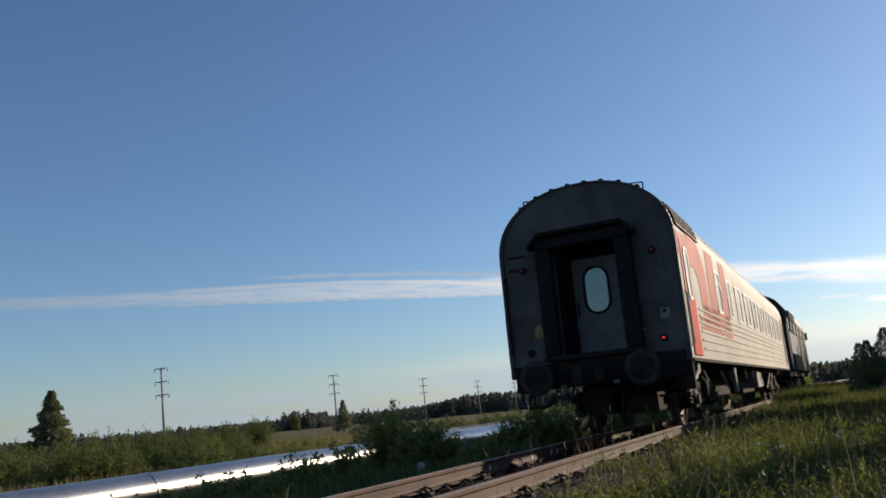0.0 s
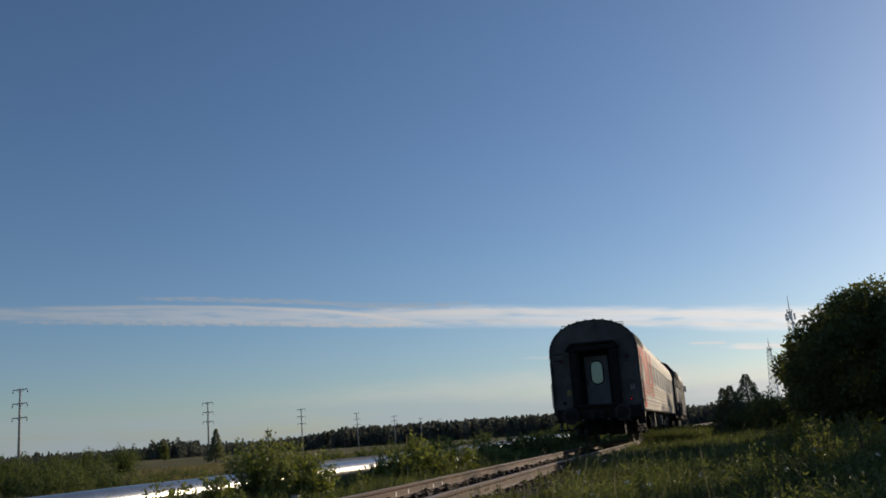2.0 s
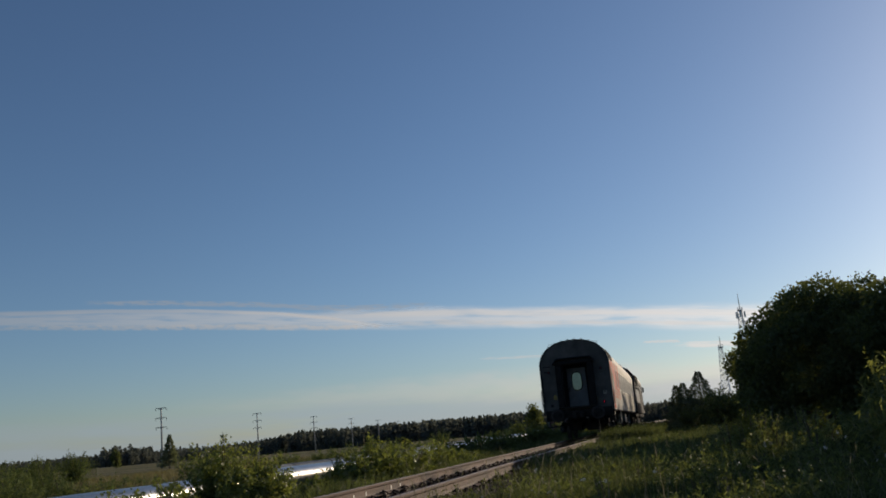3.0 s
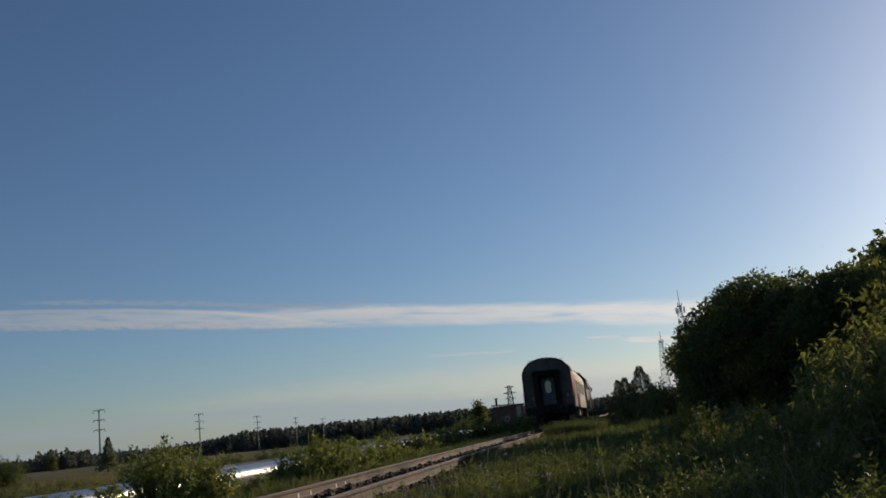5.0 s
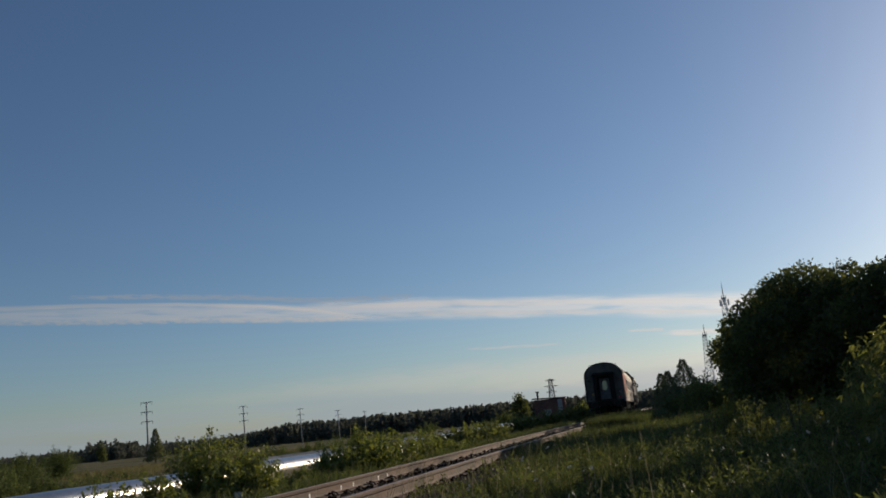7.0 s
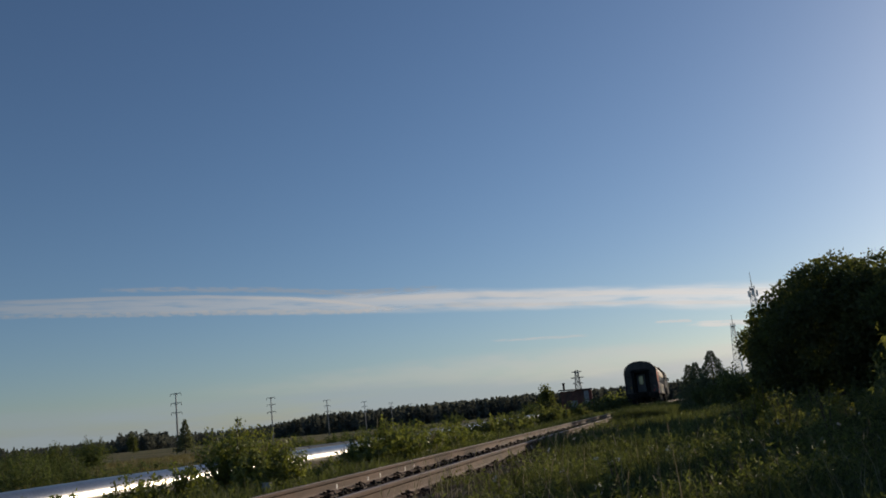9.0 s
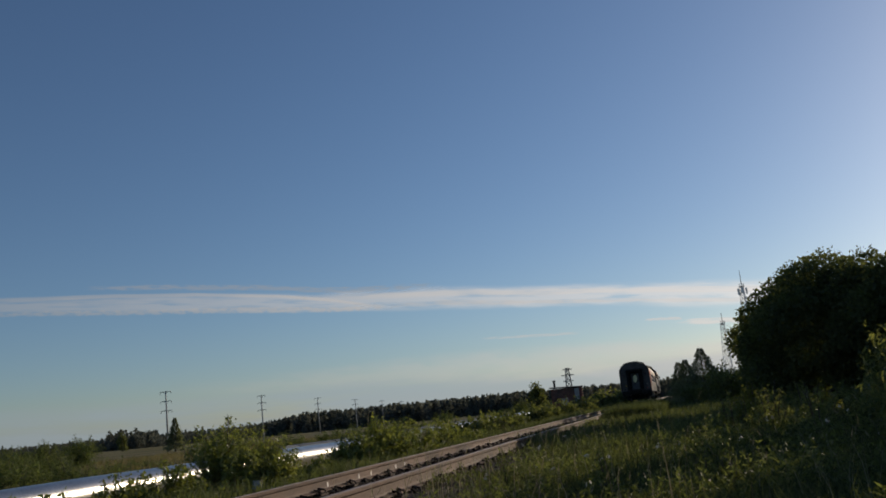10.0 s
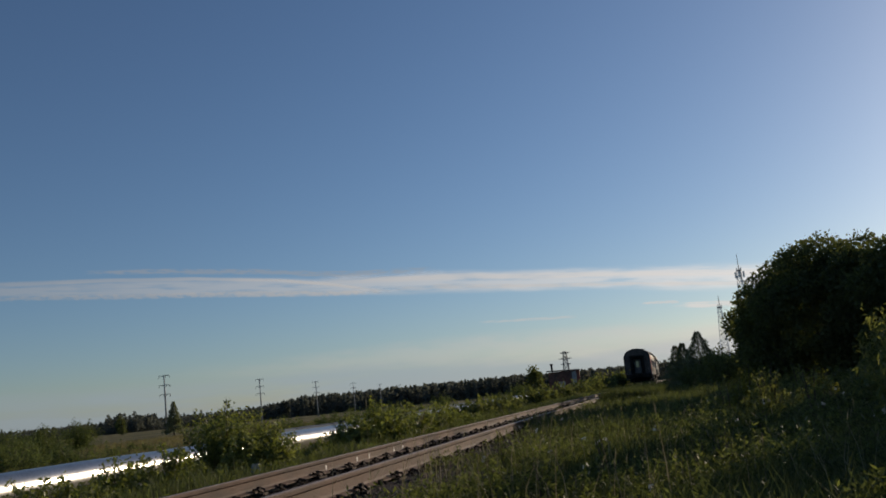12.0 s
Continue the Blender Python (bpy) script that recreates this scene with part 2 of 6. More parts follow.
def quick_mesh(name, verts, quads, material, smooth=False):
    """A mesh from arrays: verts (n, 3), faces (m, k)."""
    me = bpy.data.meshes.new(name)
    k = quads.shape[1]
    me.vertices.add(len(verts)), me.loops.add(quads.size), me.polygons.add(len(quads))
    me.vertices.foreach_set("co", np.asarray(verts, np.float32).ravel())
    me.loops.foreach_set("vertex_index", np.asarray(quads, np.int32).ravel())
    me.polygons.foreach_set("loop_start", np.arange(0, quads.size, k, dtype=np.int32))
    me.update(calc_edges=True)
    me.materials.append(material)
    if smooth:
        me.shade_smooth()
    return me

# ---- the lie of the land ----
RAIL_TOP, GAUGE, CANT = 0.5, 1.595, 0.025


def track_x(y):
    """The track's middle: almost straight, bending gently to the right."""
    return -3.7434 + 0.6e-4 * y * y if y < 260 else 0.3126 + 0.0312 * (y - 260)


def ground_z(x, y):
    s = x - track_x(max(-60.0, min(y, 1500.0)))
    z = 0.08 if s > 0 else 0.08 - 0.62 * min(1.0, max(0.0, (-s - 2.7) / 4.5)) ** 1.2
    if abs(s) > 3:
        z += 0.06 * noise.noise((x * 0.25, y * 0.25, 0)) + 0.12 * noise.noise((x * 0.03, y * 0.03, 4)) * min(1, (abs(s) - 3) / 6)
    if s > 3:
        z += 0.22 * min(1, (s - 3) / 9)
    return z


def spread(reach, first, growth):
    out, step, p = [0.0], first, 0.0
    while p < reach:
        p += step
        step *= growth
        out.append(p)
    return out


def build_ground():
    half = spread(4000, 0.5, 1.07)
    xs = sorted([-3.7 - v for v in half[1:]] + [-3.7 + v for v in half])
    ys = sorted([-v for v in spread(600, 1.0, 1.3)[1:]] + spread(4200, 0.8, 1.035))
    verts = np.array([(x, y, ground_z(x, y)) for y in ys for x in xs])
    w = len(xs)
    i = np.arange((len(ys) - 1) * (w - 1))
    a = (i // (w - 1)) * w + i % (w - 1)
    quads = np.stack([a, a + 1, a + w + 1, a + w], 1)
    ob = new("ground", quick_mesh("ground", verts, quads, M_GROUND, True))
    tagged(ob, "uneven green and straw-coloured meadow ground beside the railway", "ground", kind="structure")


build_ground()


# ---- railway track ----
track = empty("railway_track")
tagged(track, "single railway track of rusty rails on grey ballast", "railway track", kind="structure")


def sweep(bm, prof, ys, dx=0.0, z=0.0):
    """A profile of (x, z) along the bend of the track."""
    rings = []
    for y in ys:
        c = track_x(y) + dx
        rings.append([bm.verts.new((c + px, y, z + pz)) for px, pz in prof])
    n = len(prof)
    for r0, r1 in zip(rings, rings[1:]):
        for i in range(n):
            j = (i + 1) % n
            bm.faces.new((r0[i], r1[i], r1[j], r0[j]))
    bm.faces.new(rings[0]), bm.faces.new(rings[-1][::-1])


TRACK_YS = [-30 + 2.0 * i for i in range(65)] + [100 + 8.0 * i for i in range(1, 76)]
RAIL_PROF = [(-0.075, 0), (0.075, 0), (0.075, 0.012), (0.02, 0.03), (0.01, 0.05), (0.01, 0.125), (0.034, 0.142), (0.037, 0.168), (0.03, 0.177), (-0.03, 0.177), (-0.037, 0.168), (-0.034, 0.142), (-0.01, 0.125), (-0.01, 0.05), (-0.02, 0.03), (-0.075, 0.012)]
for side in (-1, 1):
    bm = bmesh.new()
    sweep(bm, RAIL_PROF, TRACK_YS, side * GAUGE / 2, RAIL_TOP - 0.18 + side * CANT)
    rail = part("rail", bm, M_RAIL, track, "rust-brown steel rail with a worn bright top")
    bm = bmesh.new()
    sweep(bm, [(-0.03, 0), (0.03, 0), (0.026, 0.003), (-0.026, 0.003)], TRACK_YS, side * GAUGE / 2, RAIL_TOP - 0.003 + side * CANT)
    part("running_surface", bm, M_RAILTOP, rail, "polished steel running surface")

bm = bmesh.new()
rr = random.Random(3)
BED = [(-2.6, -0.06), (-2.2, 0.05), (-1.75, 0.24), (-1.3, 0.27), (-0.9, 0.262), (-0.6, 0.25), (0, 0.27), (0.6, 0.285), (0.9, 0.31), (1.3, 0.325), (1.75, 0.24), (2.1, 0.1), (2.5, -0.05)]
rows_ = []
for y in [-30 + 0.5 * i for i in range(200)] + [70 + 4.0 * i for i in range(1, 158)]:
    rows_.append([bm.verts.new((track_x(y) + x, y, z + 0.02 * rr.uniform(-1, 1))) for x, z in BED])
for r0, r1 in zip(rows_, rows_[1:]):
    for i in range(len(BED) - 1):
        bm.faces.new((r0[i], r0[i + 1], r1[i + 1], r1[i]))
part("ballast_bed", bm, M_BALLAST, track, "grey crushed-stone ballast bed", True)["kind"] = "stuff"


def stones(name, n, y0, y1, s0, s1, size, mtl, seed, zf):
    g = np.random.default_rng(seed)
    base = np.array([(1, 0, 0), (-1, 0, 0), (0, 1, 0), (0, -1, 0), (0, 0, 1), (0, 0, -1)], float)
    tri = np.array([(0, 2, 4), (2, 1, 4), (1, 3, 4), (3, 0, 4), (2, 0, 5), (1, 2, 5), (3, 1, 5), (0, 3, 5)])
    y, s = g.uniform(y0, y1, n), g.uniform(s0, s1, n)
    c = np.stack([[track_x(v) for v in y] + s, y, [zf(v) for v in s]], 1)
    k = g.uniform(0.6, 1.3, (n, 6, 1)) * size * g.uniform(0.6, 1.5, (n, 1, 1))
    v = c[:, None] + (base + g.normal(0, 0.35, (n, 6, 3))) * k
    f = tri[None] + (np.arange(n) * 6)[:, None, None]
    return quick_mesh(name, v.reshape(-1, 3), f.reshape(-1, 3), mtl)


def bed_z(s):
    return float(np.interp(s, [b[0] for b in BED], [b[1] for b in BED]))


M_STONE = mat("ballast_stone", (0.06, 0.046, 0.038), 0.9, 0, 0.5, 12, 0.5, 60, c2=(0.125, 0.1, 0.085), spec=0.2)
# stones between the rails are coloured far darker than those outside
M_STONE_INNER = mat("inner_stone", (0.02, 0.014, 0.011), 0.8, 0, 0.5, 12, 0.5, 60, c2=(0.045, 0.03, 0.023), spec=0.08)
for n_, s0, s1, m_, sd, lab in ((17000, -0.72, 0.72, M_STONE_INNER, 5, "dark brown stones between the rails"), (8800, 0.86, 2.3, M_STONE, 6, "grey-brown ballast stones"), (7500, -2.3, -0.86, M_STONE, 7, "grey-brown ballast stones")):
    ob = new("ballast_stone", stones("ballast_stone", n_, -7.0, 40.0, s0, s1, 0.02 if m_ is M_STONE_INNER else 0.026, m_, sd, bed_z))
    ob.parent = track
    ob["kind"], ob["label"] = "stuff", lab

# sleepers and rail fastenings
bm = bmesh.new()
vs = [(-1.35, -0.125, 0), (1.35, -0.125, 0), (1.35, 0.125, 0), (-1.35, 0.125, 0), (-1.32, -0.095, 0.2), (-0.8, -0.095, 0.2), (0, -0.1, 0.14), (0.8, -0.095, 0.2), (1.32, -0.095, 0.2), (1.32, 0.095, 0.2), (0.8, 0.095, 0.2), (0, 0.1, 0.14), (-0.8, 0.095, 0.2), (-1.32, 0.095, 0.2)]
put(bm, vs, [(0, 1, 8, 7, 6, 5, 4), (2, 3, 13, 12, 11, 10, 9), (1, 2, 9, 8), (3, 0, 4, 13), (4, 5, 12, 13), (5, 6, 11, 12), (6, 7, 10, 11), (7, 8, 9, 10)])
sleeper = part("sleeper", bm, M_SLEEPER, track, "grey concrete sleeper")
bm = bmesh.new()
tube(bm, (0, -0.05, 0.0), (0, -0.05, 0.075), 0.016, 0.016, 6)
tube(bm, (0, -0.05, 0.055), (0, -0.05, 0.1), 0.027, 0.025, 6)
bar(bm, [(0.05, -0.06, 0.03), (0.01, -0.1, 0.065), (-0.05, -0.09, 0.075), (-0.06, -0.02, 0.055), (-0.05, 0.05, 0.075), (0.01, 0.07, 0.065), (0.05, 0.03, 0.03)], 0.011, 5)
box(bm, -0.06, 0.06, -0.1, 0.08, 0.0, 0.025)
clip = part("rail_clip", bm, M_CLIP, track, "dark bolted spring clip")
first = True
for i in range(-22, 150):
    y = 1.0 + 0.545 * i
    m = pose(track_x(y), y, 0.09, 0, -1.8)
    if first:
        sleeper.matrix_basis = m
    else:
        o = sleeper.copy()
        scene.collection.objects.link(o)
        o.matrix_basis = m
    if -4 <= i < 69:
        for side in (-1, 1):
            for inner in (-1, 1):
                o = clip if (i, side, inner) == (-4, -1, -1) else clip.copy()
                if o is not clip:
                    scene.collection.objects.link(o)
                o.matrix_basis = pose(track_x(y) + side * GAUGE / 2 + inner * 0.1, y, 0.262 + side * CANT + 0.03 * (math.sin(3.7 * i + inner) > 0.35), 0, 0, (180 if inner < 0 else 0) + 9 * math.sin(7.3 * i + side + inner))
    first = False

# chalk marks on the web of the far and near rail
bm = bmesh.new()
box(bm, -0.002, 0.002, -0.022, 0.022, 0.03, 0.1)
mark = part("paint_mark", bm, M_CHALK, track, "white paint mark on the rail web")
for k, y in enumerate((6.9, 10.69, 11.86, 12.38, 13.59, 14.08)):
    o = mark if k == 0 else mark.copy()
    if k:
        scene.collection.objects.link(o)
    o.matrix_basis = pose(track_x(y) - GAUGE / 2 + 0.0125, y, RAIL_TOP - CANT - 0.18)


# ---- clouds, far behind everything ----
def cloud(name, label, mtl, az0, az1, el, thick, n=60, r=3600.0, wave=0.0):
    """A strip of cloud round the horizon. el, thick: functions of the heading, in degrees."""
    vs, uv = [], []
    for i in range(n + 1):
        a = az0 + (az1 - az0) * i / n
        for k in range(5):
            e = el(a) + thick(a) * (k / 4 - 0.5) * 2
            vs.append((-r * math.sin(radians(a)), r * math.cos(radians(a)), r * math.tan(radians(e))))
            uv.append((i / n, k / 4))
    f = np.array([(i * 5 + k, i * 5 + 5 + k, i * 5 + 6 + k, i * 5 + 1 + k) for i in range(n) for k in range(4)])
    me = quick_mesh(name, np.array(vs), f, mtl)
    lay = me.uv_layers.new(name="UVMap")
    lay.data.foreach_set("uv", np.array([uv[v] for v in f.ravel()], np.float32).ravel())
    tagged(new(name, me), label, "cloud", kind="structure")


def line(*pts):
    xs, zs = [p[0] for p in pts], [p[1] for p in pts]
    return lambda a: float(np.interp(a, xs, zs))


BAND = line((-30, 3.2), (-12, 5.08), (-5, 5.98), (-1.3, 6.43), (4, 7.05), (10, 7.58), (14, 8.0), (22, 8.35), (29, 8.8), (34, 8.95), (40, 9.12), (53, 9.03), (62, 8.8))
THICK = line((-34, 1.25), (-5, 1.22), (4, 0.98), (10, 0.96), (14, 1.04), (22, 0.85), (29, 0.78), (40, 0.62), (62, 0.52))
cloud("cloud_band", "long white streak of cloud over the plain", cloud_mat("cloud_white", 0.27, 0.85, 26, 2.3, 0.0, 0.8, 5.5, 0.3, warped=0.4, rough=2.2, fine=(1.1, 4.5)), -34, 66, BAND, THICK)
cloud("cloud_ridge", "bright ridge along the streak of cloud", cloud_mat("cloud_ridge", 0.5, 0.65, 14, 5.3, 0.0, 0.7, 1.5, 0.5, warped=0.25, rough=0.9, fine=(0.6, 2.0)), 17.5, 44, line((17.5, 7.6), (19.5, 7.95), (21.4, 8.38), (25.2, 8.99), (30.75, 9.42), (36, 9.56), (44, 9.5)), line((17, 0.2), (26, 0.15), (44, 0.22)), 60, 3580.0)
cloud("cloud_ridge", "bright upper edge of the streak of cloud", cloud_mat("cloud_upper_ridge", 0.66, 0.85, 22, 6.6, 0.05, 0.8, 2.1, 0.6, warped=0.5, rough=2.2, fine=(0.9, 3.0)), -34, 26, lambda a: BAND(a) + 0.3, line((-34, 0.4), (4, 0.26), (14, 0.42), (26, 0.2)), 60, 3570.0)
cloud("cloud_ridge", "bright lower edge of the streak of cloud", cloud_mat("cloud_lower_ridge", 0.62, 0.8, 30, 9.1, 0.1, 0.8, 2.1, 0.6, warped=0.7, rough=2.4, fine=(1.2, 3.0)), -30, 20, lambda a: BAND(a) - 0.38, line((-30, 0.3), (4, 0.2), (14, 0.3), (20, 0.22)), 60, 3575.0)
cloud("cloud_fringe", "ragged lower fringe of the streak of cloud", cloud_mat("cloud_fringe", 0.46, 0.65, 38, 8.3, 0.1, 0.85, 1.5, 0.5, warped=0.9, rough=2.6, fine=(1.5, 2.0)), 17, 46, lambda a: BAND(a) - 0.5, line((17, 0.3), (30, 0.3), (46, 0.2)), 60, 3560.0)
cloud("cloud_wisp", "faint thin wisp of high cloud", cloud_mat("cloud_wisp", 0.48, 0.38, 12, 7.7, 0.05, 0.8, warped=0.5), 14, 38,
      line((14, 8.85), (21.4, 9.11), (27, 9.68), (34, 10.04), (38, 10.1)), line((14, 0.3), (38, 0.25)))
# the veil's emission also carries the sun's glow over the right horizon
cloud("cloud_veil", "pale veil of cloud low over the horizon", cloud_mat("cloud_veil", 0.6, 0.8, 9, 4.2, 0.0, 0.9, 1.9, 0.15, rough=1.8), -34, 34,
      line((-26, 1.6), (0, 2.4), (14, 3.0), (28, 3.4)), line((-26, 1.9), (14, 1.5), (28, 0.8)))
cloud("horizon_haze", "thin grey-blue haze lying on the horizon", cloud_mat("haze", 0.36, 0.75, 3, 6.1, 0.0, 0.6, 2.1, 0.9, (0.8, 0.98, 1.1)), -60, 80, line((-60, 0.2), (80, 0.2)), line((-60, 3.2), (80, 3.2)), 40, 3700.0)
cloud("cloud_streak", "small pale streak of cloud", cloud_mat("cloud_streak", 0.8, 0.42, 3, 1.2, 0.05, 0.9), 5, 12, line((5, 4.6), (12, 4.95)), line((5, 0.17), (12, 0.14)), 16)
cloud("cloud_streak", "small pale streak of cloud", cloud_mat("cloud_streak_low", 1.0, 0.75, 3, 5.2, 0.05, 0.6), -11, -1.0, line((-11, 3.3), (-4.8, 4.25), (-1, 4.6)), line((-11, 0.45), (-1, 0.24)), 16)
cloud("cloud_streak", "small pale streak of cloud", cloud_mat("cloud_streak_small", 0.9, 0.6, 3, 3.3, 0.05, 0.6), -1.6, 0.9, line((-1.6, 4.8), (0.9, 5.0)), line((-1.6, 0.15), (0.9, 0.13)), 16)

# ---- the train ----
M_SILVER = mat("silver_paint", (0.26, 0.235, 0.2), 0.65, 0.0, 0.12, 1.2, 0.1, 30, dirt=(0.21, 0.18, 0.145), stretch=(1, 0.5, 1.6))
M_ROOF = mat("roof_paint", (0.17, 0.165, 0.16), 0.6, 0.1, 0.25, 1.5, 0.15, 25, dirt=(0.08, 0.075, 0.07))
# glare on the livery is put into its colour, a paler red
M_LETTER = mat("glare_paled_red", (0.44, 0.12, 0.09), 0.6, 0.0, 0.15, 1.5, 0, 30, dirt=(0.36, 0.14, 0.105), spec=0.1)
M_RED = mat("red_paint", (0.5, 0.042, 0.02), 0.7, 0, 0.15, 2, 0.05, 40, spec=0.12)
M_ENDGREY = mat("end_wall_grey", (0.08, 0.071, 0.065), 0.65, 0, 0.4, 1.6, 0.15, 35, dirt=(0.04, 0.034, 0.03), spec=0.25)
M_ENDRIM = mat("end_rim_grey", (0.05, 0.047, 0.045), 0.65, 0, 0.35, 1.6, 0.15, 35, spec=0.25)
M_BUFFER = mat("worn_buffer_iron", (0.036, 0.03, 0.027), 0.6, 0.2, 0.4, 5, 0.3, 40, dirt=(0.015, 0.013, 0.012), spec=0.2)
M_DOORGREY = mat("door_grey", (0.09, 0.092, 0.096), 0.5, 0, 0.2, 2.5, 0.1, 30, spec=0.3, dirt=(0.07, 0.065, 0.06))
M_RUBBER = mat("black_rubber", (0.013, 0.012, 0.012), 0.8, 0, 0.3, 6, 0.3, 40, spec=0.15)
M_UNDER = mat("underframe_black", (0.02, 0.017, 0.015), 0.8, 0.0, 0.4, 4, 0.4, 30, dirt=(0.032, 0.026, 0.021), spec=0.1)
M_DUST = mat("dusty_iron", (0.03, 0.026, 0.023), 0.8, 0.2, 0.35, 5, 0.3, 40)
M_WHEEL = mat("wheel_steel", (0.08, 0.065, 0.055), 0.55, 0.5, 0.3, 7, 0.2, 40)
M_PALE = mat("pale_grey_paint", (0.2, 0.185, 0.16), 0.75, 0, 0.3, 4, dirt=(0.09, 0.078, 0.066))
M_YELLOW = mat("yellow_paint", (0.22, 0.16, 0.035), 0.6, 0, 0.2, 8)
# reflected sky is put into the side panes' pale base colour
M_PANE = mat("window_glass_sky_toned", (0.34, 0.31, 0.265), 0.3, 0.0, 0.1, 1, spec=0.6, coat=0.2)
# the teal of the oval pane stands for the sky mirrored in it
M_PANE_TEAL = mat("door_glass_sky_teal", (0.1, 0.17, 0.145), 0.12, 0.25, 0.1, 3, spec=0.9, coat=0.5)
M_CHROME = mat("window_frame_metal", (0.42, 0.41, 0.39), 0.5, 0.6, 0.1, 5)
M_LOCO = mat("loco_dark_blue", (0.014, 0.016, 0.022), 0.55, 0, 0.3, 1.4, 0.1, 30, dirt=(0.022, 0.02, 0.02), spec=0.25)
M_LOCO_GREY = mat("loco_grey", (0.013, 0.015, 0.02), 0.65, 0, 0.2, 1.5, 0.1, 30, dirt=(0.02, 0.019, 0.019), spec=0.1)
M_LOCO_PALE = mat("loco_pale_blue", (0.07, 0.082, 0.1), 0.5, 0, 0.3, 1.2, 0.1, 30, dirt=(0.03, 0.03, 0.032), spec=0.3)
M_TAIL = glow_mat("tail_lamp_red", (0.9, 0.02, 0.05), 0.75)
M_TAIL_DIM = glow_mat("tail_lamp_dim", (0.3, 0.015, 0.015), 0.05)


def shell_profile(half, z0, z1, top, power=2.2, seg=14):
    """Body outline from the lower right sill over the roof to the left one."""
    right = [(half, z0)] + [(half, z0 + (z1 - z0) * f) for f in (0.33, 0.66)]
    arc = []
    for i in range(seg * 2 + 1):
        a = math.pi * i / (2 * seg)
        c, s = math.cos(a), math.sin(a)
        arc.append((half * math.copysign(abs(c) ** (2 / power), c), z1 + (top - z1) * abs(s) ** (2 / power)))
    return right + arc + [(-x, z) for x, z in right[::-1]]


def stadium(w, h, r, seg=6):
    pts = []
    for cx_, cz, a0 in ((w / 2 - r, h / 2 - r, 0), (-w / 2 + r, h / 2 - r, 90), (-w / 2 + r, -h / 2 + r, 180), (w / 2 - r, -h / 2 + r, 270)):
        for i in range(seg + 1):
            a = radians(a0 + 90 * i / seg)
            pts.append((cx_ + r * math.cos(a), cz + r * math.sin(a)))
    return pts


def plate(bm, outline, at, depth, face):
    """A flat plate of an outline (u, v) with thickness: face 'y' looks backwards, 'x' looks to the right."""
    a, b = [], []
    for u, v in outline:
        if face == "y":
            a.append(bm.verts.new((at[0] + u, at[1] - depth, at[2] + v))), b.append(bm.verts.new((at[0] + u, at[1], at[2] + v)))
        else:
            a.append(bm.verts.new((at[0] + depth, at[1] + u, at[2] + v))), b.append(bm.verts.new((at[0], at[1] + u, at[2] + v)))
    n = len(a)
    bm.faces.new(a if face == "y" else a)
    for i in range(n):
        j = (i + 1) % n
        bm.faces.new((a[i], b[i], b[j], a[j]))


def ring(bm, outer, inner, at, depth, face):
    """A raised frame between two outlines with the same number of points."""
    def place(p, d):
        return (at[0] + p[0], at[1] - d, at[2] + p[1]) if face == "y" else (at[0] + d, at[1] + p[0], at[2] + p[1])
    o1, i1 = [bm.verts.new(place(p, depth)) for p in outer], [bm.verts.new(place(p, depth)) for p in inner]
    o0, i0 = [bm.verts.new(place(p, 0)) for p in outer], [bm.verts.new(place(p, 0)) for p in inner]
    n = len(outer)
    for k in range(n):
        j = (k + 1) % n
        bm.faces.new((o1[k], o1[j], i1[j], i1[k])), bm.faces.new((o0[k], o0[j], o1[j], o1[k])), bm.faces.new((i1[k], i1[j], i0[j], i0[k]))


def lathe_x(bm, prof, seg=24):
    """A turned shape round the x axis, of (x, r)."""
    rings = []
    for x, r in prof:
        rings.append([bm.verts.new((x, r * math.cos(2 * math.pi * i / seg), r * math.sin(2 * math.pi * i / seg))) for i in range(seg)])
    for r0, r1 in zip(rings, rings[1:]):
        for i in range(seg):
            j = (i + 1) % seg
            bm.faces.new((r0[i], r0[j], r1[j], r1[i]))
    bm.faces.new(rings[0][::-1]), bm.faces.new(rings[-1])


WHEELSETS = []


def empty_part(name, owner, label):
    o = new(name)
    o.parent = owner
    o["label"] = label
    return o


def wheelset(bogie, y, radius):
    bm = bmesh.new()
    lathe_x(bm, [(-1.05, 0.06), (-1.04, 0.08), (-0.6, 0.085), (0, 0.08), (0.6, 0.085), (1.04, 0.08), (1.05, 0.06)], 12)
    for s in (-1, 1):
        lathe_x(bm, [(s * 0.725, radius - 0.1), (s * 0.725, radius + 0.02), (s * 0.735, radius + 0.028), (s * 0.755, radius + 0.02), (s * 0.765, radius), (s * 0.86, radius - 0.008), (s * 0.86, radius - 0.07), (s * 0.82, radius - 0.085), (s * 0.79, radius * 0.5), (s * 0.85, 0.17), (s * 0.88, 0.16), (s * 0.88, 0.05)], 28)
        for k in range(5):
            a = k * 2 * math.pi / 5
            tube(bm, (s * 0.79, 0.3 * math.cos(a), 0.3 * math.sin(a)), (s * 0.835, 0.3 * math.cos(a), 0.3 * math.sin(a)), 0.035, 0.03, 6)
    w = part("wheelset", bm, M_WHEEL, bogie, "worn steel axle with two wheels")
    WHEELSETS.append((w, y, radius))
    return w


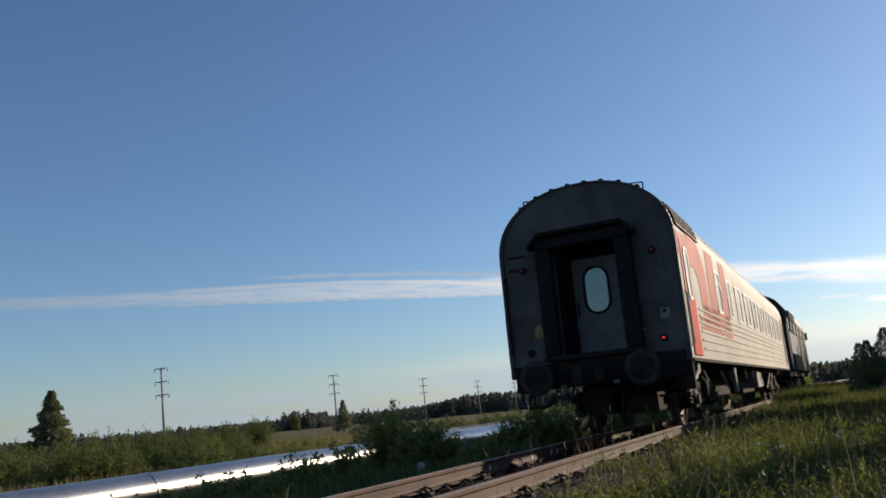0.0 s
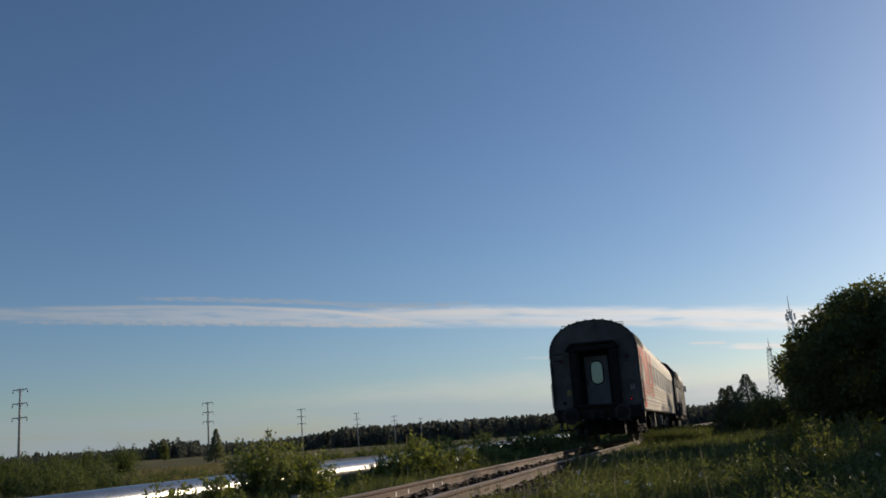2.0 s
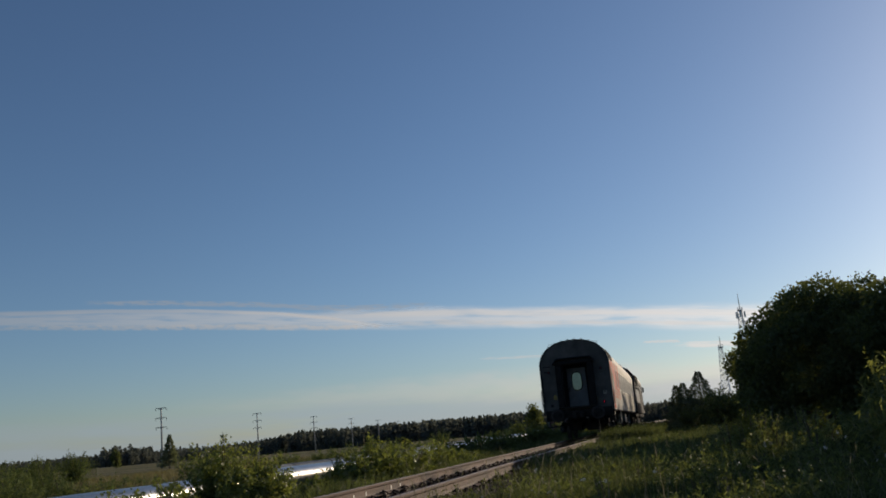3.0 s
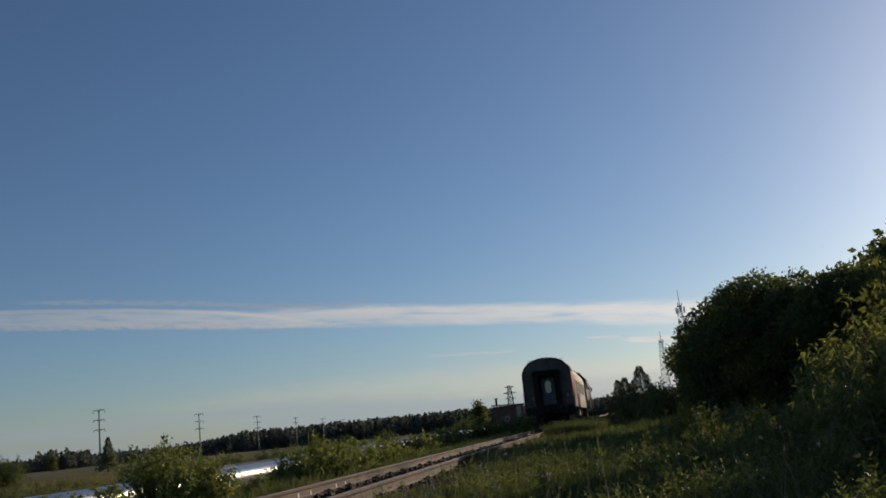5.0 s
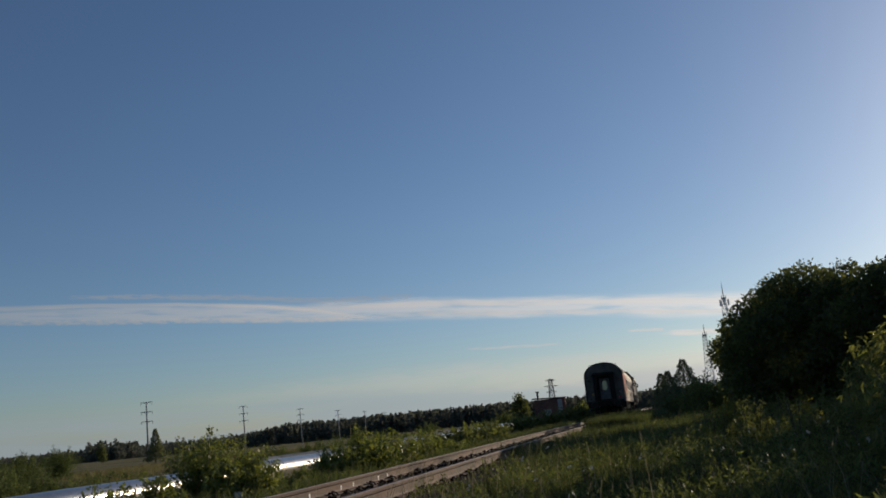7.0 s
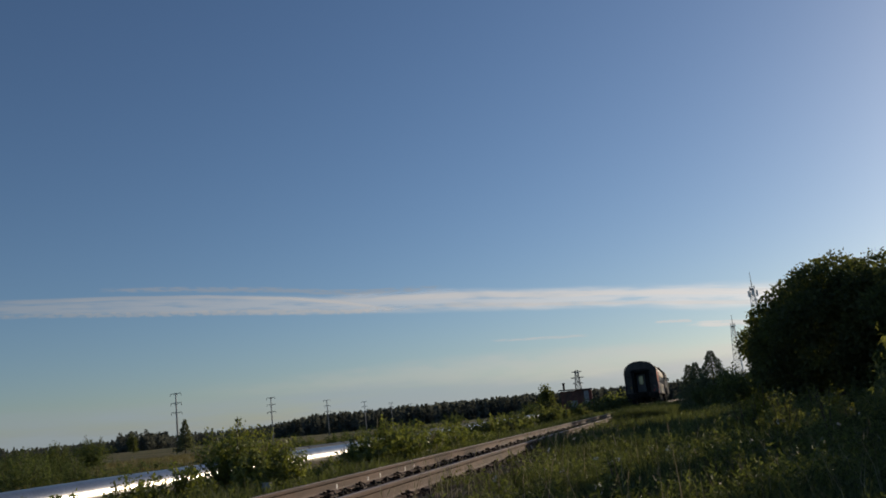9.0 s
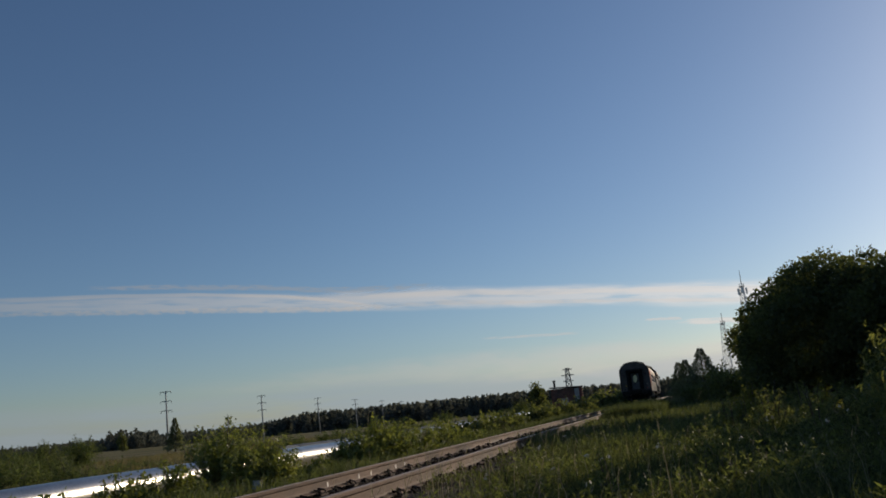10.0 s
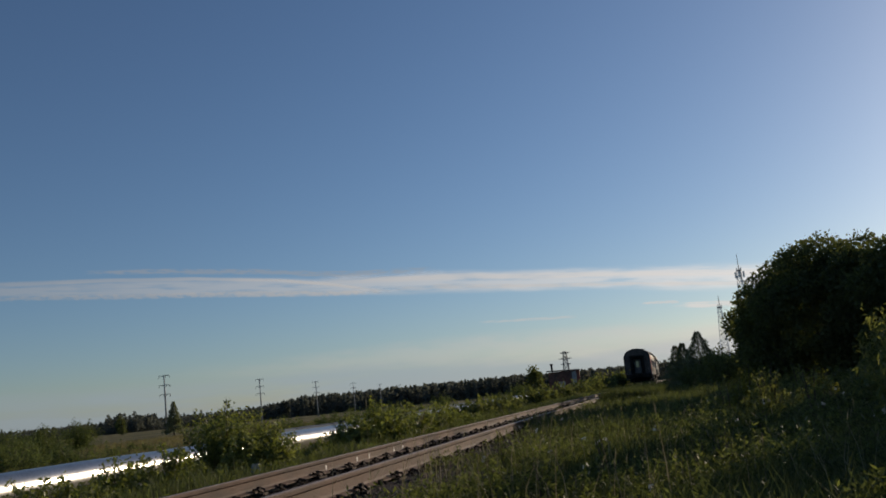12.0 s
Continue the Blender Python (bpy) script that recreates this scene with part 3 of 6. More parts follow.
def bogie(owner, y, base, radius=0.475, axles=2):
    bm = bmesh.new()
    for s in (-1, 1):
        x = s * 1.0
        # side frame dropping between the axles, axle boxes, coil springs
        prof = [(-base / 2 - 0.55, 0.62), (-base / 2 - 0.5, 0.74), (-base / 2 + 0.5, 0.76), (-0.5, 0.6), (0.5, 0.6), (base / 2 - 0.5, 0.76), (base / 2 + 0.5, 0.74), (base / 2 + 0.55, 0.62), (base / 2 - 0.4, 0.6), (0.45, 0.42), (-0.45, 0.42), (-base / 2 + 0.4, 0.6)]
        a = [bm.verts.new((x - 0.07, u, v)) for u, v in prof]
        b = [bm.verts.new((x + 0.07, u, v)) for u, v in prof]
        n = len(prof)
        bm.faces.new(a[::-1]), bm.faces.new(b)
        for i in range(n):
            bm.faces.new((a[i], a[(i + 1) % n], b[(i + 1) % n], b[i]))
    box(bm, -1.0, 1.0, -0.3, 0.3, 0.5, 0.85, 0.03)
    box(bm, -1.1, 1.1, -base / 2 - 0.55, -base / 2 - 0.45, 0.6, 0.74, 0.02)
    box(bm, -1.1, 1.1, base / 2 + 0.45, base / 2 + 0.55, 0.6, 0.74, 0.02)
    ob = part("bogie", bm, M_UNDER, owner, "black cast bogie with coil springs")
    ob.matrix_basis = pose(0, y, 0)
    ys = [-base / 2, base / 2] if axles == 2 else [-base / 2, 0, base / 2]
    for k in ys:
        wheelset(ob, k, radius)
        for s in (-1, 1):
            bm = bmesh.new()
            box(bm, s * 1.02 - 0.13, s * 1.02 + 0.13, k - 0.17, k + 0.17, radius - 0.16, radius + 0.16, 0.04)
            tube(bm, (s * 1.1, k, radius), (s * 1.19, k, radius), 0.12, 0.1, 10)
            part("axle_box", bm, M_DUST, ob, "dusty grey axle box")
            for d in (-0.28, 0.28):
                bm = bmesh.new()
                lathe = [(0.06 if q % 2 else 0.1, radius - 0.06 + q * 0.035) for q in range(12)]
                for (ra, za), (rb, zb) in zip(lathe, lathe[1:]):
                    tube(bm, (s * 1.02, k + d, za), (s * 1.02, k + d, zb), ra, rb, 8, False)
                part("coil_spring", bm, M_DUST, ob, "dusty coil spring")
    for s in (-1, 1):
        bm = bmesh.new()
        bar(bm, [(s * 1.13, -0.5, 0.95), (s * 1.16, 0.1, 0.72), (s * 1.16, 0.55, 0.5)], 0.04, 6)
        tube(bm, (s * 1.15, -0.12, 0.5), (s * 1.15, -0.02, 1.02), 0.07, 0.05, 8)
        part("damper", bm, M_DUST, ob, "pale dusty damper rod")
    return ob


def side_window(owner, y, w, z0, z1, side=1, name="window", framed=True):
    h = z1 - z0
    bm = bmesh.new()
    ring(bm, stadium(w + 0.1, h + 0.1, 0.13), stadium(w, h, 0.09), (1.553, y, (z0 + z1) / 2), 0.02, "x")
    fr = part(name, bm, M_CHROME if framed else M_RUBBER, owner, "rounded window with a pale metal frame")
    bm = bmesh.new()
    plate(bm, stadium(w, h, 0.09), (1.553, y, (z0 + z1) / 2), 0.006, "x")
    pane = part("pane", bm, M_PANE, fr)
    if h > 0.6 and w > 0.6:
        bm = bmesh.new()
        box(bm, 1.556, 1.572, y - w / 2 + 0.01, y + w / 2 - 0.01, z0 + h * 0.68, z0 + h * 0.68 + 0.025)
        part("glazing_bar", bm, M_CHROME, fr)
    if side < 0:
        fr.matrix_basis = pose(0, 2 * y, 0, 0, 0, 180)
    return fr


def build_carriage():
    e = empty("passenger_carriage")
    tagged(e, "silver and red passenger carriage with a dark grey end wall", "railway carriage", "train")
    L = 24.0
    prof = shell_profile(1.553, 1.12, 3.2, 4.36)
    bm = bmesh.new()
    extrude(bm, prof, 0.03, L, False, True, False)
    part("body", bm, M_SILVER, e, "silver-grey painted steel body side", True)
    # darker roof skin laid over the body
    bm = bmesh.new()
    roof = [(x * 1.004, z + 0.006) for x, z in prof if z > 3.5]
    extrude(bm, roof, 0.06, L - 0.03, False, False, False)
    part("roof", bm, M_ROOF, e, "dull grey roof skin", True)
    # pressed ribs along both sides
    for s in (1, -1):
        for z in (1.32, 1.47, 1.62, 1.78, 1.9, 2.02):
            bm = bmesh.new()
            x = s * 1.553
            box(bm, min(x, x + s * 0.014), max(x, x + s * 0.014), 1.35, L - 1.3, z, z + 0.035)
            part("rib", bm, M_SILVER, e)
        bm = bmesh.new()
        x = s * 1.553
        box(bm, min(x, x + s * 0.02), max(x, x + s * 0.02), 0.04, L, 1.1, 1.15)
        part("sill", bm, M_UNDER, e, "dark sill under the body side")
    # end wall
    bm = bmesh.new()
    ins = [(x * 0.995, 1.12 + (z - 1.12) * 0.998) for x, z in prof]
    extrude(bm, ins, 0.0, 0.06, True, True, True)
    # the doorway goes through the wall
    for co, no in (((-0.55, 0, 0), (1, 0, 0)), ((0.55, 0, 0), (1, 0, 0)), ((0, 0, 1.42), (0, 0, 1)), ((0, 0, 3.26), (0, 0, 1))):
        bmesh.ops.bisect_plane(bm, geom=bm.verts[:] + bm.edges[:] + bm.faces[:], plane_co=co, plane_no=no)
    hole = [f for f in bm.faces if abs(f.calc_center_median().x) < 0.55 and 1.42 < f.calc_center_median().z < 3.26]
    bmesh.ops.delete(bm, geom=hole, context="FACES")
    wall = part("end_wall", bm, M_ENDGREY, e, "dark grey painted end wall")
    bm = bmesh.new()
    inner = [(x * 0.955, 1.12 + (z - 1.12) * 0.982 + 0.03) for x, z in prof]
    a = [bm.verts.new((x, -0.03, z)) for x, z in prof]
    b = [bm.verts.new((x, -0.03, z)) for x, z in inner]
    c = [bm.verts.new((x, 0.03, z)) for x, z in prof]
    d = [bm.verts.new((x, 0.0, z)) for x, z in inner]
    for i in range(len(prof) - 1):
        bm.faces.new((a[i], b[i], b[i + 1], a[i + 1])), bm.faces.new((c[i], a[i], a[i + 1], c[i + 1])), bm.faces.new((b[i], d[i], d[i + 1], b[i + 1]))
    part("rim", bm, M_ENDRIM, wall, "dark raised rim of the end wall")
    # small rivet lugs on the roof edge
    for x in (-1.05, -0.75, -0.45, -0.15, 0.15, 0.45, 0.75, 1.05):
        z = 3.2 + 1.16 * (1 - abs(x / 1.553) ** 2.2) ** (1 / 2.2)
        bm = bmesh.new()
        box(bm, x - 0.04, x + 0.04, -0.02, 0.09, z - 0.02, z + 0.03, 0.01)
        part("roof_lug", bm, M_RUBBER, e)
    for x in (-0.9, 0.97):
        z = 3.2 + 1.16 * (1 - abs(x / 1.553) ** 2.2) ** (1 / 2.2)
        bm = bmesh.new()
        t = 0.16 if x > 0 else 0.13
        bar(bm, [(x - t, 0.12, z - 0.01), (x - t, 0.12, z + 0.06), (x + t, 0.12, z + 0.035), (x + t, 0.12, z - 0.08)], 0.012, 6)
        part("roof_grab_rail", bm, M_RUBBER, e, "thin black wire grab rail")
    # horizontal trim rails on the upper left and a vertical handrail
    for z in (3.2, 2.97):
        bm = bmesh.new()
        box(bm, -1.4, -1.08, -0.03, 0, z + 0.02, z + 0.05)
        part("trim_strip", bm, M_RUBBER, wall)
    bm = bmesh.new()
    bar(bm, [(-1.47, -0.01, 1.5), (-1.47, -0.08, 1.55), (-1.47, -0.08, 2.85), (-1.47, -0.01, 2.9)], 0.02)
    part("handrail", bm, M_RUBBER, e, "black vertical handrail")
    # gangway: rubber surround, hood, recessed door
    gang = empty_part("gangway", e, "black rubber gangway bellows")
    for k in range(3):
        y0 = -0.2 + 0.1 * k
        for s in (-1, 1):
            bm = bmesh.new()
            box(bm, min(s * 0.56, s * 0.84), max(s * 0.56, s * 0.84), y0, y0 + 0.09, 1.42, 3.26, 0.035)
            part("bellows_fold", bm, M_RUBBER, gang)
        bm = bmesh.new()
        box(bm, -0.84, 0.84, y0, y0 + 0.09, 3.265, 3.44, 0.035)
        part("bellows_fold", bm, M_RUBBER, gang)
    bm = bmesh.new()
    hood = [(-0.95, 3.3), (-0.9, 3.32), (-0.72, 3.5), (0.72, 3.5), (0.9, 3.32), (0.95, 3.3), (0.93, 3.36), (0.74, 3.56), (-0.74, 3.56), (-0.93, 3.36)]
    extrude(bm, hood, -0.26, 0.0)
    part("gangway_hood", bm, M_RUBBER, gang, "dark sheet-metal hood over the gangway")
    bm = bmesh.new()
    box(bm, -0.85, 0.85, -0.26, 0.6, 1.33, 1.41, 0.02)
    part("footplate", bm, M_UNDER, gang, "steel footplate")
    bm = bmesh.new()
    # walls of the recess in which the door stands
    box(bm, -0.6, -0.55, 0.061, 0.62, 1.4, 3.3)
    box(bm, 0.55, 0.6, 0.061, 0.62, 1.4, 3.3)
    box(bm, -0.6, 0.6, 0.061, 0.62, 3.26, 3.3)
    box(bm, -0.6, 0.6, 0.61, 0.66, 1.4, 3.3)
    door = part("end_door", bm, M_RUBBER, e, "dark recess of the end door")
    bm = bmesh.new()
    box(bm, -0.42, 0.42, 0.55, 0.606, 1.42, 3.12, 0.012)
    leaf = part("door_leaf", bm, M_DOORGREY, door, "grey end door with an oval window")
    bm = bmesh.new()
    ring(bm, stadium(0.48, 0.86, 0.235, 8), stadium(0.4, 0.78, 0.195, 8), (0.0, 0.55, 2.53), 0.03, "y")
    part("oval_seal", bm, M_RUBBER, door, "black oval rubber seal")
    bm = bmesh.new()
    plate(bm, stadium(0.41, 0.79, 0.2, 8), (0.0, 0.55, 2.53), 0.008, "y")
    part("oval_pane", bm, M_PANE_TEAL, door, "oval window pane, reflected sky in its pale teal")
    bm = bmesh.new()
    bar(bm, [(-0.36, 0.55, 2.1), (-0.36, 0.5, 2.12), (-0.36, 0.5, 2.3), (-0.36, 0.55, 2.32)], 0.014)
    part("door_handle", bm, M_UNDER, door, "small dark door handle")
    bm = bmesh.new()
    tube(bm, (0.26, 0.55, 3.05), (0.26, 0.525, 3.05), 0.02, 0.02, 8)
    part("door_button", bm, M_PALE, door)
    # tail lamps
    for x, z, m_, lab in ((-1.15, 2.98, M_TAIL_DIM, "dim red tail lamp"), (1.15, 2.98, M_TAIL_DIM, "dim red tail lamp"), (1.15, 1.52, M_TAIL, "lit red tail lamp"), (-1.15, 1.52, M_RUBBER, "unlit tail lamp")):
        bm = bmesh.new()
        tube(bm, (x, 0, z), (x, -0.05, z), 0.065, 0.06, 14)
        hs = part("tail_lamp", bm, M_RUBBER, e, lab)
        bm = bmesh.new()
        tube(bm, (x, -0.05, z), (x, -0.062, z), 0.022 if m_ is M_TAIL else 0.022, 0.018 if m_ is M_TAIL else 0.018, 12)
        part("lens", bm, m_, hs, "red glass lens")
    # plates and markings on the end wall, too small to read
    for x, z, w, h, m_ in ((1.22, 1.92, 0.15, 0.17, M_PALE), (1.2, 2.1, 0.2, 0.03, M_ENDGREY), (1.16, 2.74, 0.22, 0.02, M_DOORGREY), (0.78, 1.7, 0.22, 0.03, M_YELLOW)):
        bm = bmesh.new()
        box(bm, x - w / 2, x + w / 2, -0.012, 0, z - h / 2, z + h / 2, 0.003)
        part("marking_plate", bm, m_, wall, "small pale plate" if m_ is M_PALE else "worn painted marking")
    bm = bmesh.new()
    plate(bm, [(-0.075, -0.1), (0.075, -0.1), (0.075, 0.05), (0.025, 0.12), (-0.02, 0.12), (-0.075, 0.05)], (-0.97, 0.0, 1.87), 0.01, "y")
    part("marking_plate", bm, M_YELLOW, wall, "worn yellow painted marking")
    bm = bmesh.new()
    box(bm, 1.19, 1.25, -0.02, -0.012, 1.93, 1.98)
    part("plate_mark", bm, M_RUBBER, wall)
    # buffers, beam, coupler, hoses
    bm = bmesh.new()
    box(bm, -1.45, 1.45, -0.1, 0.25, 0.88, 1.3, 0.02)
    part("buffer_beam", bm, M_UNDER, e, "black buffer beam")
    for s in (-1, 1):
        bm = bmesh.new()
        tube(bm, (s * 0.88, -0.1, 1.06), (s * 0.88, -0.42, 1.06), 0.15, 0.13, 16)
        tube(bm, (s * 0.88, -0.42, 1.06), (s * 0.88, -0.6, 1.06), 0.1, 0.1, 16)
        b_ = part("buffer", bm, M_BUFFER, e, "black sprung buffer")
        bm = bmesh.new()
        tube(bm, (s * 0.88, -0.6, 1.06), (s * 0.88, -0.66, 1.06), 0.27, 0.29, 28)
        tube(bm, (s * 0.88, -0.66, 1.06), (s * 0.88, -0.68, 1.06), 0.29, 0.25, 28)
        part("buffer_plate", bm, M_BUFFER, b_, "round worn buffer plate")
        bm = bmesh.new()
        tube(bm, (s * 0.88, -0.68, 1.06), (s * 0.88, -0.684, 1.06), 0.2, 0.19, 24)
        part("grease_spot", bm, M_UNDER, b_, "black greasy middle of the plate")
    bm = bmesh.new()
    box(bm, -0.16, 0.16, -0.55, -0.1, 0.88, 1.18, 0.04)
    box(bm, -0.24, -0.06, -0.78, -0.5, 0.86, 1.2, 0.05)
    box(bm, 0.1, 0.26, -0.72, -0.5, 0.9, 1.16, 0.05)
    part("coupler", bm, M_UNDER, e, "black automatic coupler head")
    for pts in ([(-1.3, -0.12, 0.95), (-1.33, -0.2, 0.7), (-1.2, -0.25, 0.58), (-0.9, -0.25, 0.6), (-0.75, -0.22, 0.72)], [(-1.1, -0.12, 0.9), (-1.12, -0.22, 0.66), (-0.95, -0.25, 0.56), (-0.7, -0.22, 0.68)],
                [(-0.4, -0.12, 0.95), (-0.42, -0.28, 0.75), (-0.35, -0.3, 0.52), (-0.3, -0.28, 0.44)], [(0.42, -0.12, 0.95), (0.44, -0.28, 0.75), (0.4, -0.3, 0.5), (0.36, -0.28, 0.42)]):
        bm = bmesh.new()
        bar(bm, pts, 0.02, 8)
        part("air_hose", bm, M_RUBBER, e, "black hanging air hose")
    for x in (-0.55, -0.2, 0.35):
        bm = bmesh.new()
        box(bm, x - 0.05, x + 0.05, -0.3, -0.24, 0.86, 0.92, 0.01)
        part("cock", bm, M_PALE, e, "bright brake cock")
    # steps and pale bracket under the corner doors
    for s in (-1, 1):
        bm = bmesh.new()
        put(bm, [(s * 1.5, 0.75, 1.12), (s * 1.5, 0.95, 1.12), (s * 1.5, 0.95, 0.95), (s * 1.42, 0.15, 0.62), (s * 1.42, 0.02, 0.62), (s * 1.5, 0.7, 0.98), (s * 1.44, 0.75, 1.12), (s * 1.44, 0.95, 1.12), (s * 1.44, 0.95, 0.95), (s * 1.36, 0.15, 0.62), (s * 1.36, 0.02, 0.62), (s * 1.44, 0.7, 0.98)],
            [(0, 1, 2, 3, 4, 5), (11, 10, 9, 8, 7, 6), (0, 6, 7, 1), (1, 7, 8, 2), (2, 8, 9, 3), (3, 9, 10, 4), (4, 10, 11, 5), (5, 11, 6, 0)])
        part("step_bracket", bm, M_PALE, e, "pale grey step bracket")
        bm = bmesh.new()
        box(bm, s * 1.2 - 0.25, s * 1.2 + 0.25, -0.05, 0.18, 0.58, 0.62)
        box(bm, s * 1.25 - 0.22, s * 1.25 + 0.22, 0.1, 0.4, 0.85, 0.89)
        part("step", bm, M_UNDER, e, "black boarding step")
    bm = bmesh.new()
    box(bm, 1.3, 1.54, -0.02, 0.06, 0.66, 1.12)
    part("corner_apron", bm, M_UNDER, e, "black corner apron")
    # vestibule doors on both sides
    for y in (0.62, L - 0.75):
        for s in (1, -1):
            x = s * 1.553
            bm = bmesh.new()
            box(bm, min(x, x + s * 0.016), max(x, x + s * 0.016), y - 0.4, y + 0.4, 1.2, 3.15, 0.004)
            d_ = part("side_door", bm, M_LETTER if y < 2 else M_SILVER, e, "folding side door with a narrow window")
            bm = bmesh.new()
            box(bm, min(x + s * 0.016, x + s * 0.022), max(x + s * 0.016, x + s * 0.022), y - 0.38, y + 0.38, 1.2, 2.16)
            if y < 2:
                part("lower_panel", bm, M_RED, d_, "bright red lower door panel")
            else:
                part("lower_panel", bm, M_SILVER, d_)
            if s > 0:
                bm = bmesh.new()
                ring(bm, stadium(0.42, 0.92, 0.2, 6), stadium(0.34, 0.84, 0.165, 6), (1.57, y - 0.03, 2.58), 0.018, "x")
                wn_ = part("door_window", bm, M_CHROME, d_, "narrow rounded door window")
                bm = bmesh.new()
                plate(bm, stadium(0.34, 0.84, 0.165, 6), (1.57, y - 0.03, 2.58), 0.006, "x")
                part("door_pane", bm, M_PANE, d_)
            bm = bmesh.new()
            xx = s * 1.6
            bar(bm, [(x, y - 0.5, 1.35), (xx, y - 0.5, 1.4), (xx, y - 0.5, 2.2), (x, y - 0.5, 2.25)], 0.016)
            part("door_rail", bm, M_CHROME, e, "bright vertical grab rail")
    # livery: an arch and two upright strokes of red paled as by glare, and thin lines
    def arch(y0, y1, z0, z1, w):
        o, i_ = [], []
        for k in range(9):
            a = math.pi / 2 * k / 8
            o.append((y1 - (y1 - y0) * 0.55 * (1 - math.sin(a)), z1 - (z1 - z0) * 0.5 * (1 - math.cos(a))))
            i_.append((y1 - w - ((y1 - y0) * 0.55 - w * 0.5) * (1 - math.sin(a)), z1 - w * 0.6 - ((z1 - z0) * 0.5 - w * 0.3) * (1 - math.cos(a))))
        return [(y0, z1)] + o + [(y1, z0), (y1 - w, z0)] + i_[::-1] + [(y0, z1 - w * 0.6)]
    for s in (1, -1):
        x = 1.555 if s > 0 else -1.559
        for outline in (arch(1.05, 2.85, 1.75, 3.36, 0.95), [(0.05, 2.85), (0.05, 3.28), (1.1, 3.28), (1.1, 2.95), (0.2, 2.85)],
                        [(3.0, 1.75), (4.05, 1.75), (4.05, 2.5), (4.2, 3.35), (3.2, 3.35)], [(4.85, 1.65), (5.8, 1.65), (6.0, 3.35), (5.1, 3.35)], [(2.75, 1.95), (5.6, 1.95), (5.6, 2.16), (2.75, 2.16)],
                        [(2.0, 2.03), (2.75, 1.95), (2.75, 2.16), (2.1, 2.16)]):
            bm = bmesh.new()
            plate(bm, outline, (x, 0, 0), 0.004, "x")
            part("livery_stroke", bm, M_LETTER, e, "red livery shape paled as by glare")
        for z, y1 in ((1.69, 4.6), (1.84, 5.6)):
            bm = bmesh.new()
            box(bm, x, x + 0.004, 1.4, y1, z, z + 0.05)
            part("livery_line", bm, M_LETTER, e, "thin red livery line paled as by glare")
    for s in (1, -1):
        side_window(e, 4.4, 0.62, 2.2, 3.0, s)
        side_window(e, 6.2, 0.58, 2.2, 3.0, s)
        for y in (8.05, 9.95, 11.85, 13.75, 15.65, 17.55, 19.45, 21.35):
            side_window(e, y, 0.98, 2.2, 3.0, s)
    # roof equipment over the end: louvred air intake
    bm = bmesh.new()
    for k in range(5):
        z = 3.42 + 0.07 * k
        xo = 1.553 * (1 - ((z - 3.2) / 1.16) ** 2.2) ** (1 / 2.2)
        box(bm, xo - 0.03, xo + 0.03, 0.12, 2.3, z, z + 0.04)
    lv = part("louvre", bm, M_RUBBER, e, "dark louvred air intake on the roof edge")
    for y0, y1, z0, z1 in ((0.12, 2.34, 3.37, 3.4), (0.12, 2.34, 3.76, 3.79), (2.3, 2.34, 3.4, 3.76), (1.15, 1.18, 3.4, 3.76)):
        bm = bmesh.new()
        for k in range(4):
            za, zb = z0 + (z1 - z0) * k / 4, z0 + (z1 - z0) * (k + 1) / 4
            xo = 1.553 * (1 - (((za + zb) / 2 - 3.2) / 1.16) ** 2.2) ** (1 / 2.2)
            box(bm, xo - 0.03, xo + 0.04, y0, y1, za, zb)
        part("louvre_frame", bm, M_PALE, lv, "pale frame strip of the louvre")
    for y, w, h in ((7.0, 0.5, 0.06), (12.0, 0.5, 0.08), (17.5, 0.5, 0.08)):
        bm = bmesh.new()
        box(bm, 0.55, 0.55 + w * 0.6, y, y + w * 1.4, 4.15, 4.24 + h, 0.03)
        part("roof_vent", bm, M_ROOF, e, "low roof ventilator")
    # underframe boxes
    bm = bmesh.new()
    box(bm, 1.38, 1.46, 6.0, 6.3, 0.5, 1.1, 0.015)
    part("bracket_plate", bm, M_PALE, e, "pale hanging bracket plate")
    for x, y0, y1, z0, z1, m_ in ((0.5, 7.2, 10.2, 0.45, 1.1, M_UNDER), (1.08, 12.0, 13.2, 0.55, 1.02, M_PALE), (0.5, 13.3, 16.5, 0.42, 1.1, M_UNDER), (-1.2, 7.5, 16.5, 0.42, 1.1, M_UNDER), (0.45, 0.9, 1.7, 0.34, 0.98, M_UNDER), (-0.35, 1.0, 1.8, 0.36, 0.98, M_UNDER), (0.7, 17.0, 18.0, 0.55, 1.0, M_DUST)):
        bm = bmesh.new()
        box(bm, x - 0.28, x + 0.28, y0, y1, z0, z1, 0.03)
        part("underframe_box", bm, m_, e, "equipment box under the floor")
    bm = bmesh.new()
    box(bm, -1.1, 1.1, 0.1, L, 0.98, 1.12)
    box(bm, -0.35, 0.35, 0.3, L - 0.3, 0.7, 0.98)
    part("underframe", bm, M_UNDER, e, "black steel underframe")
    for pts in ([(1.3, 4.9, 0.98), (1.34, 5.6, 0.62)], [(1.32, 2.3, 1.02), (1.32, 2.9, 0.8)], [(1.3, 15.2, 0.5), (1.34, 16.6, 0.98)], [(1.34, 16.4, 0.45), (1.36, 17.2, 1.0)], [(1.36, 5.9, 1.0), (1.36, 5.9, 0.75)], [(1.36, 9.0, 1.08), (1.36, 9.0, 0.82)], [(1.36, 10.8, 1.08), (1.36, 10.8, 0.86)]):
        bm = bmesh.new()
        bar(bm, pts, 0.022, 6)
        part("rod", bm, M_PALE, e, "pale dusty brake rod")
